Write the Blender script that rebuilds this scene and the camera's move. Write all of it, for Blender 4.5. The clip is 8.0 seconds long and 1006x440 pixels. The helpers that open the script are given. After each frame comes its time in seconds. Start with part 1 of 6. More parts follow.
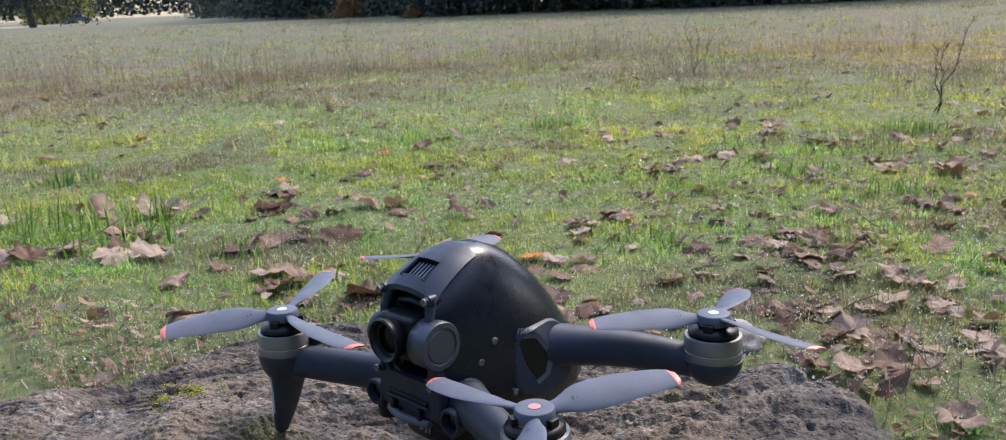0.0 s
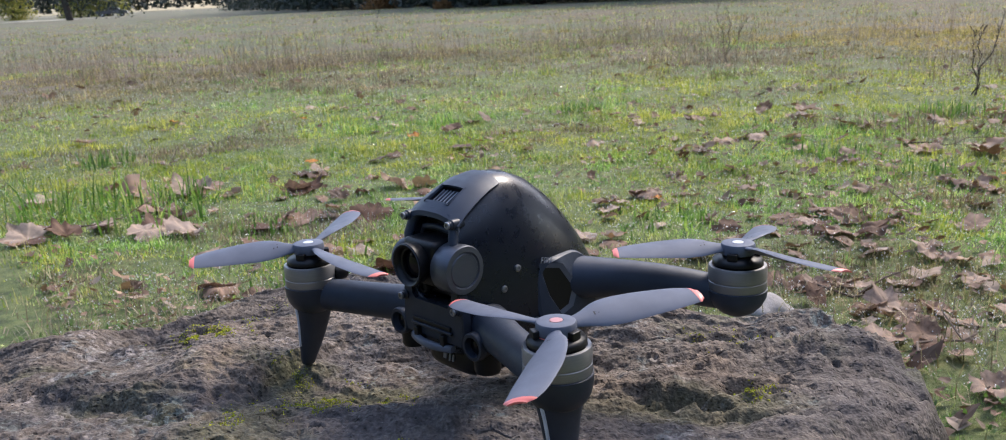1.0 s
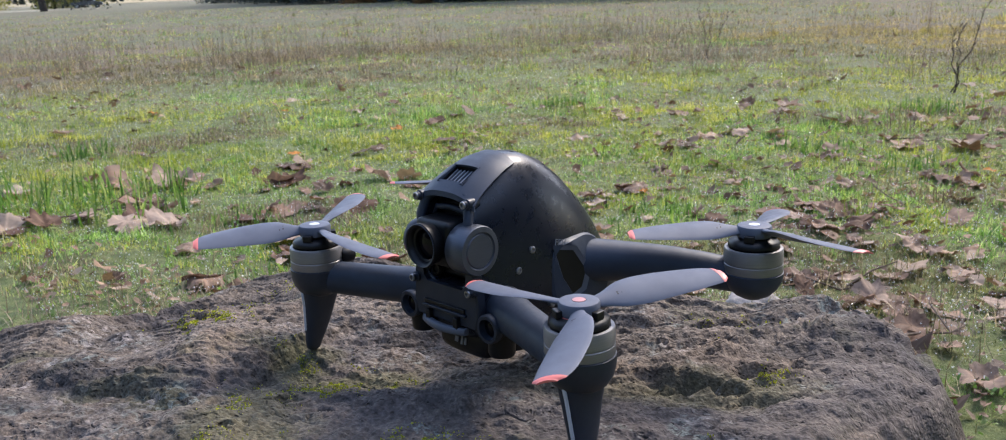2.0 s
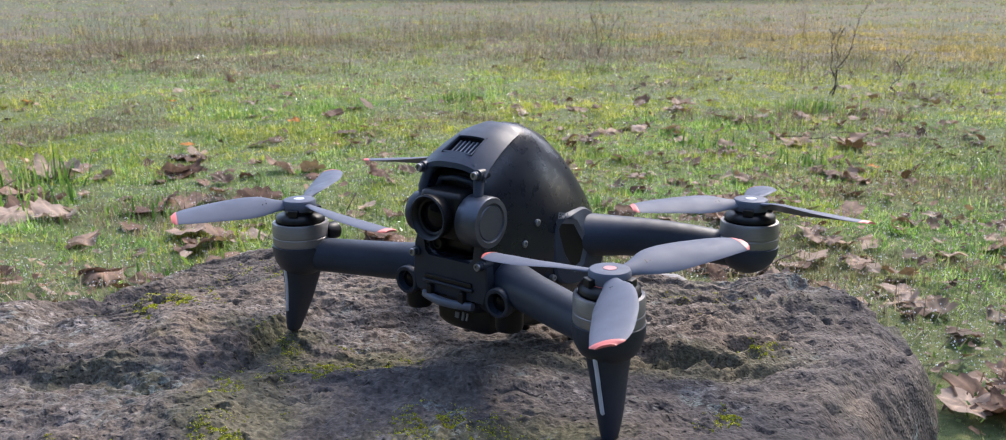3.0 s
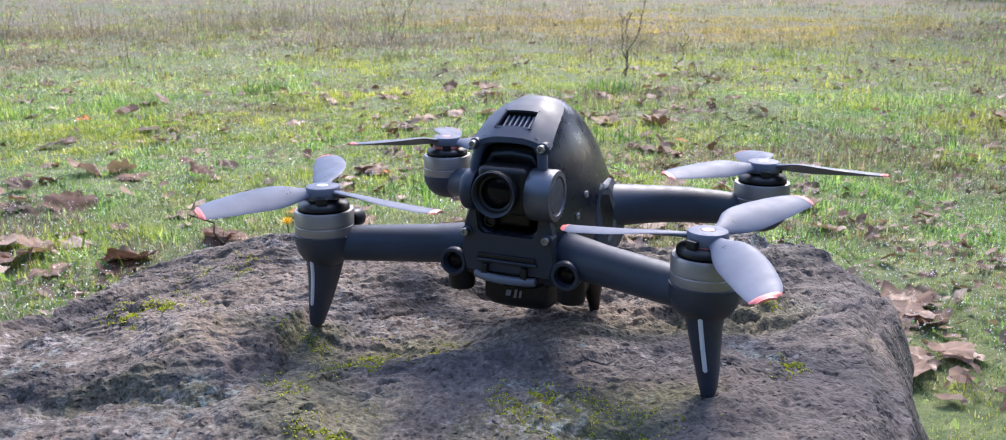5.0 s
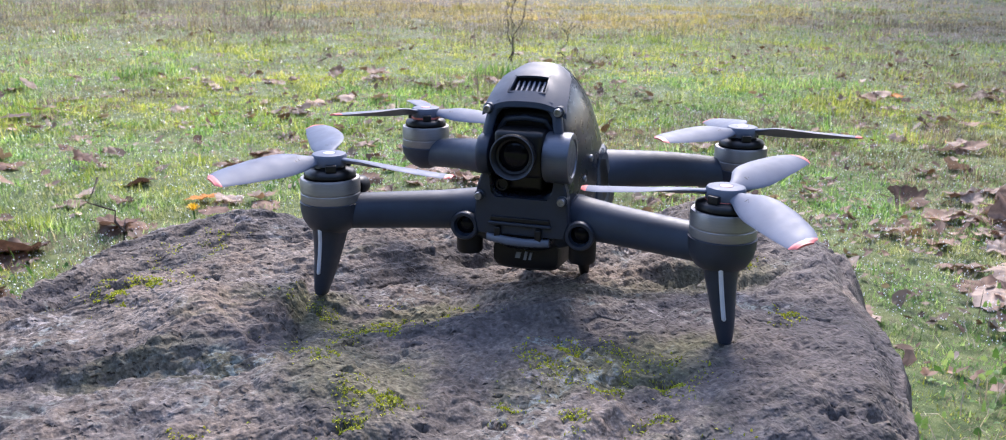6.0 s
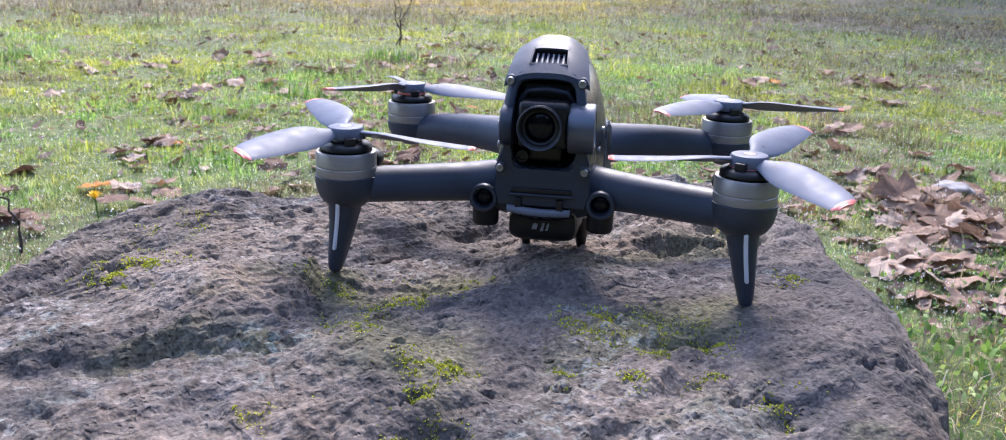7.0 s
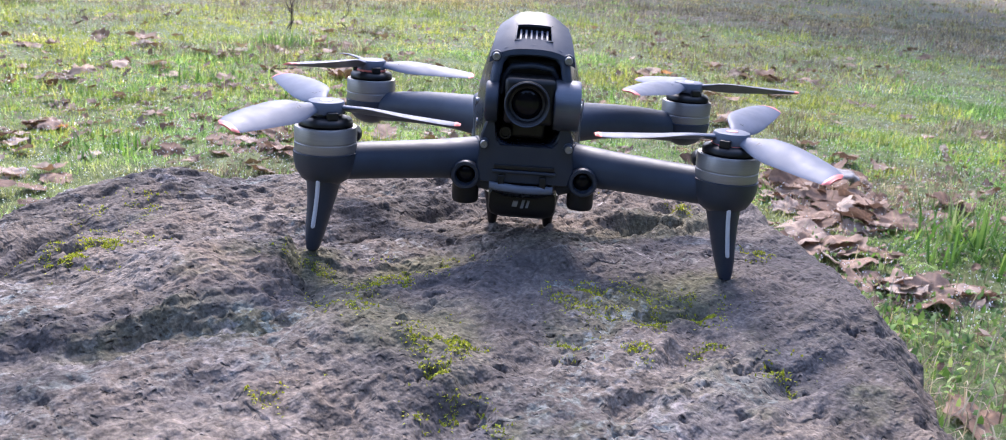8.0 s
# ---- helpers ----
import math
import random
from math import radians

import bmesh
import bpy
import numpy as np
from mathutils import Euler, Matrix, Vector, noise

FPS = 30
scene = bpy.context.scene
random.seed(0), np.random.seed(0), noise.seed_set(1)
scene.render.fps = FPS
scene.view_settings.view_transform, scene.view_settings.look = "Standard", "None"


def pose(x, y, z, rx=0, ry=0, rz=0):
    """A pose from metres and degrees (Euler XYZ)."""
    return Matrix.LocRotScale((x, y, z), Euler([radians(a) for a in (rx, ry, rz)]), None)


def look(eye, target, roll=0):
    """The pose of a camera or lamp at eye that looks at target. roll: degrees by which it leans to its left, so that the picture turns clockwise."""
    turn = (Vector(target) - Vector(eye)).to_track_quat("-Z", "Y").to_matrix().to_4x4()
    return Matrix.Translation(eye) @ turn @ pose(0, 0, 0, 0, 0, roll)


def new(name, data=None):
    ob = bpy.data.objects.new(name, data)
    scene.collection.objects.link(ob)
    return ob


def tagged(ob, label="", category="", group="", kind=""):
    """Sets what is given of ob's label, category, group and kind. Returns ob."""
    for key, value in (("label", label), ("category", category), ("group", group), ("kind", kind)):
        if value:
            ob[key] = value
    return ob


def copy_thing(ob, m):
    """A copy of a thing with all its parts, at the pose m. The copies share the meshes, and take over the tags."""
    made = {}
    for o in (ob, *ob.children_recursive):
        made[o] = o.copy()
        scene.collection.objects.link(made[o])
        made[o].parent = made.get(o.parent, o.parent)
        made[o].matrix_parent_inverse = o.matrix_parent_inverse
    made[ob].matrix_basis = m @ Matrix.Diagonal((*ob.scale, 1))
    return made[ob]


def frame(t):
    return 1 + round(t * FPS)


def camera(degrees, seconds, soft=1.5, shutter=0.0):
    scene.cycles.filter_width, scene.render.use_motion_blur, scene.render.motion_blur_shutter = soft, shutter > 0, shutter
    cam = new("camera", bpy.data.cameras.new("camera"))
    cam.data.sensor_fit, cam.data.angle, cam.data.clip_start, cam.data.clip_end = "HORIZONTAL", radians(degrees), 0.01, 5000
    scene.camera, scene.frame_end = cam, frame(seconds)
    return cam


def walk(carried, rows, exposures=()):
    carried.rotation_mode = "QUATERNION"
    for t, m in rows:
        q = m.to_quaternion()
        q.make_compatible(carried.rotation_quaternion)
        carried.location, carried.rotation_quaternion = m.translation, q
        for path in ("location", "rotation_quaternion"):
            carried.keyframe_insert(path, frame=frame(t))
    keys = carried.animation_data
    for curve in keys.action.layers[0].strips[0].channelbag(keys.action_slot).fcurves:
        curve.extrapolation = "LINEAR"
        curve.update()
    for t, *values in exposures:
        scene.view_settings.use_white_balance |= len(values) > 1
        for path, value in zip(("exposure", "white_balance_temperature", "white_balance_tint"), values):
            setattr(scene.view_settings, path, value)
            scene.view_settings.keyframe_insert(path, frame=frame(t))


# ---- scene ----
cam = camera(58.0, 8.0, soft=1.0)
PATH = [
    (0, (0.031, 0.053, 0.574), (-0.004, 1.998, 0.107), -2.5),
    (0.5, (0.03, 0.045, 0.557), (-0.047, 1.986, 0.083), -2.8),
    (1, (0.033, 0.044, 0.542), (-0.068, 1.982, 0.06), -2.8),
    (2.5, (-0.012, 0.054, 0.529), (0.028, 1.991, 0.031), -1.2),
    (3, (-0.046, 0.058, 0.52), (0.151, 1.984, 0.017), -0.3),
    (3.5, (-0.071, 0.063, 0.515), (0.243, 1.973, 0.01), 0.0),
    (4, (-0.096, 0.067, 0.512), (0.3, 1.961, 0.005), 0.2),
    (4.5, (-0.137, 0.077, 0.514), (0.365, 1.945, 0.005), -0.1),
    (4.7, (-0.153, 0.083, 0.514), (0.41, 1.93, -0.004), -0.3),
    (5.8, (-0.226, 0.1, 0.506), (0.627, 1.824, -0.042), 0.4),
    (6, (-0.241, 0.105, 0.504), (0.657, 1.804, -0.051), 0.6),
    (6.5, (-0.277, 0.123, 0.502), (0.734, 1.753, -0.063), 0.9),
    (7, (-0.306, 0.138, 0.496), (0.819, 1.688, -0.081), 1.9),
    (7.5, (-0.327, 0.151, 0.488), (0.901, 1.615, -0.101), 3.0),
    (8, (-0.344, 0.169, 0.487), (0.973, 1.555, -0.1), 3.9),
]
walk(cam, [(t, look(eye, target, roll)) for t, eye, target, roll in PATH],
     [(0, 1.56, 6500, 13), (1, 1.52, 6500, 13), (2.5, 1.61, 6450, 13), (3.5, 1.76, 6400, 13), (4.5, 1.99, 6200, 15), (6.5, 2.12, 6050, 18), (8, 2.22, 5980, 20)])
cam.data.dof.use_dof = True
cam.data.dof.focus_distance = 0.47
cam.data.dof.aperture_fstop = 38.0

# ---- world, sun, exposure ----
SUN_AZ, SUN_EL = 42.0, 47.0
world = bpy.data.worlds.new("sky")
scene.world = world
world.use_nodes = True
wn = world.node_tree.nodes
sky = wn.new("ShaderNodeTexSky")
sky.sky_type = "NISHITA"
sky.sun_disc = False
sky.sun_elevation = radians(SUN_EL)
sky.sun_rotation = radians(SUN_AZ)
sky.air_density, sky.dust_density, sky.ozone_density = 1.0, 2.0, 1.0
wn["Background"].inputs["Strength"].default_value = 0.15
world.node_tree.links.new(sky.outputs[0], wn["Background"].inputs["Color"])
sun_data = bpy.data.lights.new("sun", "SUN")
sun_data.energy, sun_data.angle, sun_data.color = 1.1, radians(15.0), (1.0, 0.93, 0.82)
sun = new("sun", sun_data)
sun_way = Vector((math.sin(radians(SUN_AZ)) * math.cos(radians(SUN_EL)), math.cos(radians(SUN_AZ)) * math.cos(radians(SUN_EL)), math.sin(radians(SUN_EL))))
sun.matrix_world = look(sun_way * 50, (0, 0, 0))


# ---- materials ----
class Nodes:
    """A small builder of node materials."""

    def __init__(self, name):
        self.mat = bpy.data.materials.new(name)
        self.mat.use_nodes = True
        self.tree = self.mat.node_tree
        self.bsdf = self.tree.nodes["Principled BSDF"]
        self.out = self.tree.nodes["Material Output"]

    def add(self, kind, **values):
        n = self.tree.nodes.new("ShaderNode" + kind)
        for k, v in values.items():
            n.inputs[k].default_value = v
        return n

    def link(self, a, b):
        self.tree.links.new(a, b)

    def coords(self, scale=1.0, kind="Object"):
        c = self.add("TexCoord")
        m = self.add("Mapping")
        m.inputs["Scale"].default_value = (scale, scale, scale) if isinstance(scale, (int, float)) else scale
        self.link(c.outputs[kind], m.inputs["Vector"])
        return m.outputs[0]

    def noise(self, scale, detail=6.0, rough=0.6, vec=None):
        n = self.add("TexNoise", Scale=scale, Detail=detail, Roughness=rough)
        self.link(vec if vec is not None else self.coords(), n.inputs["Vector"])
        return n.outputs["Fac"]

    def ramp(self, fac, stops):
        r = self.add("ValToRGB")
        els = r.color_ramp.elements
        while len(els) < len(stops):
            els.new(0.5)
        for e, (p, c) in zip(els, stops):
            e.position, e.color = p, (*c, 1) if len(c) == 3 else c
        self.link(fac, r.inputs["Fac"])
        return r.outputs["Color"]

    def mix(self, fac, a, b, blend="MIX"):
        m = self.add("Mix")
        m.data_type, m.blend_type = "RGBA", blend
        for s, v in ((m.inputs[0], fac), (m.inputs[6], a), (m.inputs[7], b)):
            if isinstance(v, (int, float)):
                s.default_value = v
            elif isinstance(v, tuple):
                s.default_value = (*v, 1)
            else:
                self.link(v, s)
        return m.outputs[2]

    def bump(self, height, strength=0.4, dist=0.001, normal=None):
        b = self.add("Bump", Strength=strength, Distance=dist)
        self.link(height, b.inputs["Height"])
        if normal is not None:
            self.link(normal, b.inputs["Normal"])
        self.link(b.outputs[0], self.bsdf.inputs["Normal"])
        return b.outputs[0]

    def color(self, c):
        if isinstance(c, tuple):
            self.bsdf.inputs["Base Color"].default_value = (*c, 1)
        else:
            self.link(c, self.bsdf.inputs["Base Color"])
        return self

    def rough(self, r):
        if isinstance(r, (int, float)):
            self.bsdf.inputs["Roughness"].default_value = r
        else:
            self.link(r, self.bsdf.inputs["Roughness"])
        return self


def plastic(name, c, rough, grain=0.25, dust=0.02, spec=0.5):
    """Moulded plastic with a fine grain, uneven gloss and a little dust."""
    n = Nodes(name)
    big = n.noise(60, 4)
    fine = n.noise(1800, 2)
    n.color(n.ramp(big, [(0.3, c), (0.75, tuple(v * 1.25 + dust * 0.12 for v in c))]))
    n.rough(n.ramp(n.noise(160, 5), [(0.3, (rough - 0.06,) * 3), (0.7, (rough + 0.1,) * 3)]))
    n.bump(fine, grain, 0.00015)
    n.bsdf.inputs["Specular IOR Level"].default_value = spec
    return n.mat


SHELL = plastic("graphite_plastic", (0.0048, 0.0076, 0.0155), 0.28, 0.1, spec=0.42)
BODY = plastic("dark_grey_plastic", (0.024, 0.0335, 0.0545), 0.5, 0.2, spec=0.4)
FRAME = plastic("front_frame_plastic", (0.015, 0.0205, 0.033), 0.44, 0.2, spec=0.42)
BLACK = plastic("black_plastic", (0.004, 0.004, 0.005), 0.42, 0.2, spec=0.35)
LEG = plastic("leg_plastic", (0.0165, 0.0225, 0.036), 0.48, 0.25, spec=0.5)
BLADE = plastic("grey_blade_plastic", (0.102, 0.114, 0.148), 0.52, 0.08, spec=0.2)
BARGREY = plastic("blue_grey_plastic", (0.09, 0.1, 0.125), 0.4, 0.2)
PINK = plastic("faded_red_print", (0.42, 0.2, 0.2), 0.5, 0.1)
STRIP = plastic("light_strip_plastic", (0.5, 0.52, 0.56), 0.35, 0.1)
RED = plastic("coral_red_plastic", (0.6, 0.15, 0.125), 0.4, 0.1)
LOGO = plastic("printed_grey", (0.2, 0.21, 0.225), 0.5, 0.1)


def metal(name, c, rough, shine=0.85):
    n = Nodes(name)
    vec = n.coords((1, 1, 40))
    n.color(n.ramp(n.noise(90, 4, vec=vec), [(0.3, tuple(v * 0.85 for v in c)), (0.7, c)]))
    n.rough(n.ramp(n.noise(300, 3), [(0.3, (rough - 0.05,) * 3), (0.7, (rough + 0.1,) * 3)]))
    n.bsdf.inputs["Metallic"].default_value = shine
    n.bump(n.noise(600, 2, vec=vec), 0.1, 0.0001)
    return n.mat


RING = metal("taupe_anodised_metal", (0.29, 0.28, 0.28), 0.4, 0.55)
STEEL = metal("steel", (0.3, 0.3, 0.31), 0.4)
GIMBAL = metal("gunmetal", (0.11, 0.12, 0.145), 0.38, 0.6)

lens_n = Nodes("lens_glass")
lens_n.color((0.004, 0.004, 0.006)).rough(0.04)
lens_n.bsdf.inputs["Specular IOR Level"].default_value = 0.12
lens_n.bsdf.inputs["Coat Weight"].default_value = 0.08
lens_n.bsdf.inputs["Coat Roughness"].default_value = 0.02
LENS = lens_n.mat


def make_rock():
    """Weathered basalt: gritty grey-brown skin, bluish worn facets, pores, pale and green lichen."""
    n = Nodes("weathered_basalt")
    vec = n.coords(1.0)
    warp = n.add("VectorMath")
    warp.operation = "MULTIPLY_ADD"
    wob = n.add("TexNoise", Scale=26.0, Detail=4.0)
    n.link(vec, wob.inputs["Vector"])
    n.link(wob.outputs["Color"], warp.inputs[0])
    warp.inputs[1].default_value = (0.03, 0.03, 0.03)
    n.link(vec, warp.inputs[2])
    bent = warp.outputs[0]
    tone = n.ramp(n.noise(9, 7, 0.62, vec), [(0.36, (0.058, 0.051, 0.048)), (0.45, (0.106, 0.088, 0.074)), (0.54, (0.145, 0.117, 0.094)), (0.66, (0.198, 0.165, 0.139))])
    mid = n.ramp(n.noise(70, 6, 0.68, vec), [(0.34, (0.55,) * 3), (0.47, (0.92,) * 3), (0.56, (1.08,) * 3), (0.68, (1.4,) * 3)])
    c = n.mix(1.0, tone, mid, "MULTIPLY")
    grit = n.ramp(n.noise(430, 2, 0.7, vec), [(0.34, (0.58,) * 3), (0.47, (0.92,) * 3), (0.56, (1.06,) * 3), (0.68, (1.55,) * 3)])
    c = n.mix(1.0, c, grit, "MULTIPLY")
    # bluish, smoother worn facets
    worn = n.ramp(n.noise(7.5, 5, 0.6, n.coords((1, 1.3, 0.8))), [(0.55, (0, 0, 0)), (0.63, (0.6,) * 3)])
    c = n.mix(worn, c, n.mix(1.0, grit, (0.1, 0.091, 0.09), "MULTIPLY"))
    # ochre dust in the furrows
    dust = n.ramp(n.noise(16, 6, 0.65, n.coords((1.3, 1, 1))), [(0.5, (0, 0, 0)), (0.66, (0.6,) * 3)])
    c = n.mix(dust, c, n.mix(1.0, grit, (0.185, 0.137, 0.102), "MULTIPLY"))
    # thin olive film of algae
    film = n.ramp(n.noise(14, 6, 0.7, n.coords((1, 1.4, 1))), [(0.56, (0, 0, 0)), (0.70, (0.5,) * 3)])
    c = n.mix(film, c, n.mix(1.0, grit, (0.11, 0.112, 0.05), "MULTIPLY"))
    # darker blots, algae along the damp creases, and crusted places
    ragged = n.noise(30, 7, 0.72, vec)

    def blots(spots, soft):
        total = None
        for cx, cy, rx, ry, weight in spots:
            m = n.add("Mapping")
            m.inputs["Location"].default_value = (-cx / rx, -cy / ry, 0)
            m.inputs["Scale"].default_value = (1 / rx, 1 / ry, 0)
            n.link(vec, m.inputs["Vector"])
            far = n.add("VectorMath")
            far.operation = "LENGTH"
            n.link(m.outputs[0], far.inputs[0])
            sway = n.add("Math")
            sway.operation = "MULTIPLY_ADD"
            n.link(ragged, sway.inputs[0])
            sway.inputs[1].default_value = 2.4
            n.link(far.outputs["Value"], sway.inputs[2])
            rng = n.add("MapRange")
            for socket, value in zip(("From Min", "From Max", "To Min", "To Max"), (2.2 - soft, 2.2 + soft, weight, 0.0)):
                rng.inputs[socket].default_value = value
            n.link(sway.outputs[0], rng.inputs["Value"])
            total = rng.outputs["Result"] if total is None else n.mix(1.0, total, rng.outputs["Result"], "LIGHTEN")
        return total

    # darker grey at set places; the back notch's shade is put in too
    dark_blots = blots([(-0.07, 0.475, 0.055, 0.022, 0.75), (-0.02, 0.445, 0.045, 0.025, 0.5), (-0.165, 0.503, 0.03, 0.017, 0.7), (0.09, 0.4, 0.11, 0.07, 0.65), (0.0, 0.34, 0.06, 0.03, 0.4), (0.21, 0.5, 0.04, 0.1, 0.5), (0.228, 0.575, 0.02, 0.03, 0.8), (-0.22, 0.66, 0.05, 0.02, 0.6), (-0.22, 0.45, 0.03, 0.012, 0.5)], 0.35)
    c = n.mix(dark_blots, c, n.mix(1.0, n.mix(0.5, grit, mid), (0.078, 0.069, 0.069), "MULTIPLY"))
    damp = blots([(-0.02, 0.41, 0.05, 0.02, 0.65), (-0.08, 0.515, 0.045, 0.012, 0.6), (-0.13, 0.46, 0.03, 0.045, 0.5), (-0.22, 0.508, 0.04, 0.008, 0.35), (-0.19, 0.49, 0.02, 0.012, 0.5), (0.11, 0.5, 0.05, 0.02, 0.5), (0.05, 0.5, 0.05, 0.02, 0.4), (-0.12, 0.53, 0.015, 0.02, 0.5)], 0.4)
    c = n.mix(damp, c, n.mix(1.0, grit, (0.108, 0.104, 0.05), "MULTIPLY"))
    # pale grey-green and pinkish lichen crusts, in ragged spots
    where = n.ramp(n.noise(13, 7, 0.7, n.coords((1, 1.1, 1.3))), [(0.55, (0, 0, 0)), (0.62, (0.75,) * 3)])
    where = n.mix(1.0, where, blots([(-0.18, 0.487, 0.03, 0.012, 0.65), (-0.21, 0.47, 0.06, 0.03, 0.3), (-0.09, 0.375, 0.04, 0.015, 0.45), (-0.1, 0.34, 0.05, 0.015, 0.45), (-0.24, 0.5, 0.03, 0.012, 0.5)], 0.4), "LIGHTEN")
    spot = n.ramp(n.noise(150, 6, 0.7, bent), [(0.5, (0, 0, 0)), (0.56, (1,) * 3)])
    crust = n.ramp(n.noise(30, 4, 0.55, vec), [(0.42, (0.22, 0.25, 0.225)), (0.52, (0.27, 0.25, 0.225)), (0.62, (0.33, 0.285, 0.26))])
    c = n.mix(n.mix(1.0, where, spot, "MULTIPLY"), c, n.mix(0.7, crust, n.mix(1.0, crust, grit, "MULTIPLY")))
    # small gas holes and hairline cracks, their inner shade put into the colour
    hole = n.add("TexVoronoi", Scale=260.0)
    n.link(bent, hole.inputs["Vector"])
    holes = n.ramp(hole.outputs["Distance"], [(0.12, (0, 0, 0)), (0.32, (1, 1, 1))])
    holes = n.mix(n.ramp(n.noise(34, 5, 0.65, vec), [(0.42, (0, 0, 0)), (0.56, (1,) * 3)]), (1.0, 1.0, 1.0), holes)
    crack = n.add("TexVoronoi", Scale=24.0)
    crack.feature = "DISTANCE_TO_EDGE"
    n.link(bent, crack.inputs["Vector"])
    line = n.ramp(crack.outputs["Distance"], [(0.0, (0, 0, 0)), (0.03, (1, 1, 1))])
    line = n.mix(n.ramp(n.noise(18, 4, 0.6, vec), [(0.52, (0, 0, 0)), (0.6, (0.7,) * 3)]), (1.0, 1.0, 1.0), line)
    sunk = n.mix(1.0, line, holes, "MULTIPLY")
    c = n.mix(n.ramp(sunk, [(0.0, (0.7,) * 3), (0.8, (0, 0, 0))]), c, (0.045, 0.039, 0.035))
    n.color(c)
    n.rough(0.88)
    n.bsdf.inputs["Specular IOR Level"].default_value = 0.25
    b = n.bump(n.noise(110, 3, 0.6, vec), 0.6, 0.003)
    b2 = n.bump(sunk, 0.8, 0.0016, b)
    n.bump(n.noise(340, 1.5, 0.6, vec), 0.9, 0.0018, b2)
    return n.mat


ROCK = make_rock()


def foliage(name, stops, thin=0.35, rough=0.5, other=None, size=0.8, gloss=0.25):
    """Leafy stuff: a hue of its own for every blade, with light let through; other: a second mixture in patches."""
    n = Nodes(name)
    g = n.add("NewGeometry")
    c = n.ramp(g.outputs["Random Per Island"], stops)
    if other:
        where = n.mix(0.45, n.noise(size, 4, 0.6), n.noise(size * 6, 5, 0.65))
        c = n.mix(n.ramp(where, [(0.48, (0, 0, 0)), (0.56, (1, 1, 1))]), c, n.ramp(g.outputs["Random Per Island"], other))
    patch = n.ramp(n.mix(0.55, n.noise(1.4, 5, 0.65), n.noise(14, 5, 0.65)), [(0.38, (0.5, 0.6, 0.55)), (0.5, (1, 1, 1)), (0.62, (1.6, 1.5, 1.3))])
    c = n.mix(1.0, c, patch, "MULTIPLY")
    n.color(c)
    n.rough(rough)
    n.bsdf.inputs["Specular IOR Level"].default_value = gloss
    tr = n.add("BsdfTranslucent")
    n.link(n.mix(1.0, c, (1.2, 1.22, 0.9), "MULTIPLY"), tr.inputs["Color"])
    mx = n.add("MixShader", Fac=thin)
    n.link(n.bsdf.outputs[0], mx.inputs[1])
    n.link(tr.outputs[0], mx.inputs[2])
    n.link(mx.outputs[0], n.out.inputs["Surface"])
    return n.mat


GRASS = foliage("grass", [(0.0, (0.05, 0.125, 0.03)), (0.3, (0.125, 0.265, 0.06)), (0.6, (0.25, 0.42, 0.11)), (0.85, (0.4, 0.575, 0.18)), (1.0, (0.6, 0.645, 0.36))], 0.5, 0.38,
                [(0.0, (0.12, 0.145, 0.05)), (0.35, (0.26, 0.3, 0.1)), (0.7, (0.42, 0.42, 0.2)), (1.0, (0.56, 0.51, 0.36))], gloss=0.7)
LIME = foliage("yellow_green_grass", [(0.0, (0.13, 0.16, 0.025)), (0.35, (0.3, 0.34, 0.045)), (0.7, (0.47, 0.47, 0.09)), (1.0, (0.64, 0.57, 0.27))], 0.5, 0.4,
               [(0.0, (0.1, 0.16, 0.03)), (0.5, (0.26, 0.35, 0.055)), (1.0, (0.5, 0.5, 0.14))], 2.0, 0.6)
# brighter than the dry grass, to colour in a sun patch
SUN_GOLD = foliage("golden_dry_grass", [(0.0, (0.2, 0.15, 0.07)), (0.4, (0.4, 0.31, 0.13)), (0.75, (0.55, 0.43, 0.2)), (1.0, (0.7, 0.58, 0.34))], 0.4, 0.5,
               [(0.0, (0.16, 0.16, 0.04)), (0.5, (0.38, 0.35, 0.09)), (1.0, (0.58, 0.5, 0.2))], 1.2)
DRY = foliage("dry_grass", [(0.0, (0.12, 0.09, 0.072)), (0.4, (0.22, 0.175, 0.14)), (0.75, (0.34, 0.275, 0.215)), (1.0, (0.54, 0.46, 0.35))], 0.35, 0.6,
              [(0.0, (0.09, 0.085, 0.04)), (0.5, (0.19, 0.16, 0.075)), (1.0, (0.44, 0.38, 0.22))], 0.5, 0.4)
STEM = foliage("dry_stem", [(0.0, (0.14, 0.108, 0.09)), (0.6, (0.25, 0.195, 0.15)), (1.0, (0.45, 0.37, 0.27))], 0.15, 0.7)
CRUMB = foliage("leaf_crumbs", [(0.0, (0.09, 0.052, 0.035)), (0.4, (0.18, 0.11, 0.075)), (0.75, (0.27, 0.18, 0.13)), (1.0, (0.38, 0.29, 0.225))], 0.2, 0.6)
TUFT = foliage("long_grass", [(0.0, (0.05, 0.12, 0.025)), (0.5, (0.115, 0.225, 0.05)), (0.85, (0.22, 0.33, 0.09)), (1.0, (0.45, 0.44, 0.25))], 0.45)
WEED = foliage("weed_leaves", [(0.0, (0.06, 0.12, 0.03)), (0.4, (0.12, 0.21, 0.055)), (0.75, (0.21, 0.31, 0.1)), (1.0, (0.36, 0.42, 0.19))], 0.4)
MOSS = foliage("moss", [(0.0, (0.16, 0.19, 0.02)), (0.6, (0.26, 0.29, 0.025)), (1.0, (0.36, 0.36, 0.04))], 0.3, 0.8)
EVERGREEN = foliage("evergreen_foliage", [(0.0, (0.014, 0.022, 0.02)), (0.6, (0.03, 0.04, 0.034)), (1.0, (0.06, 0.07, 0.058))], 0.15)
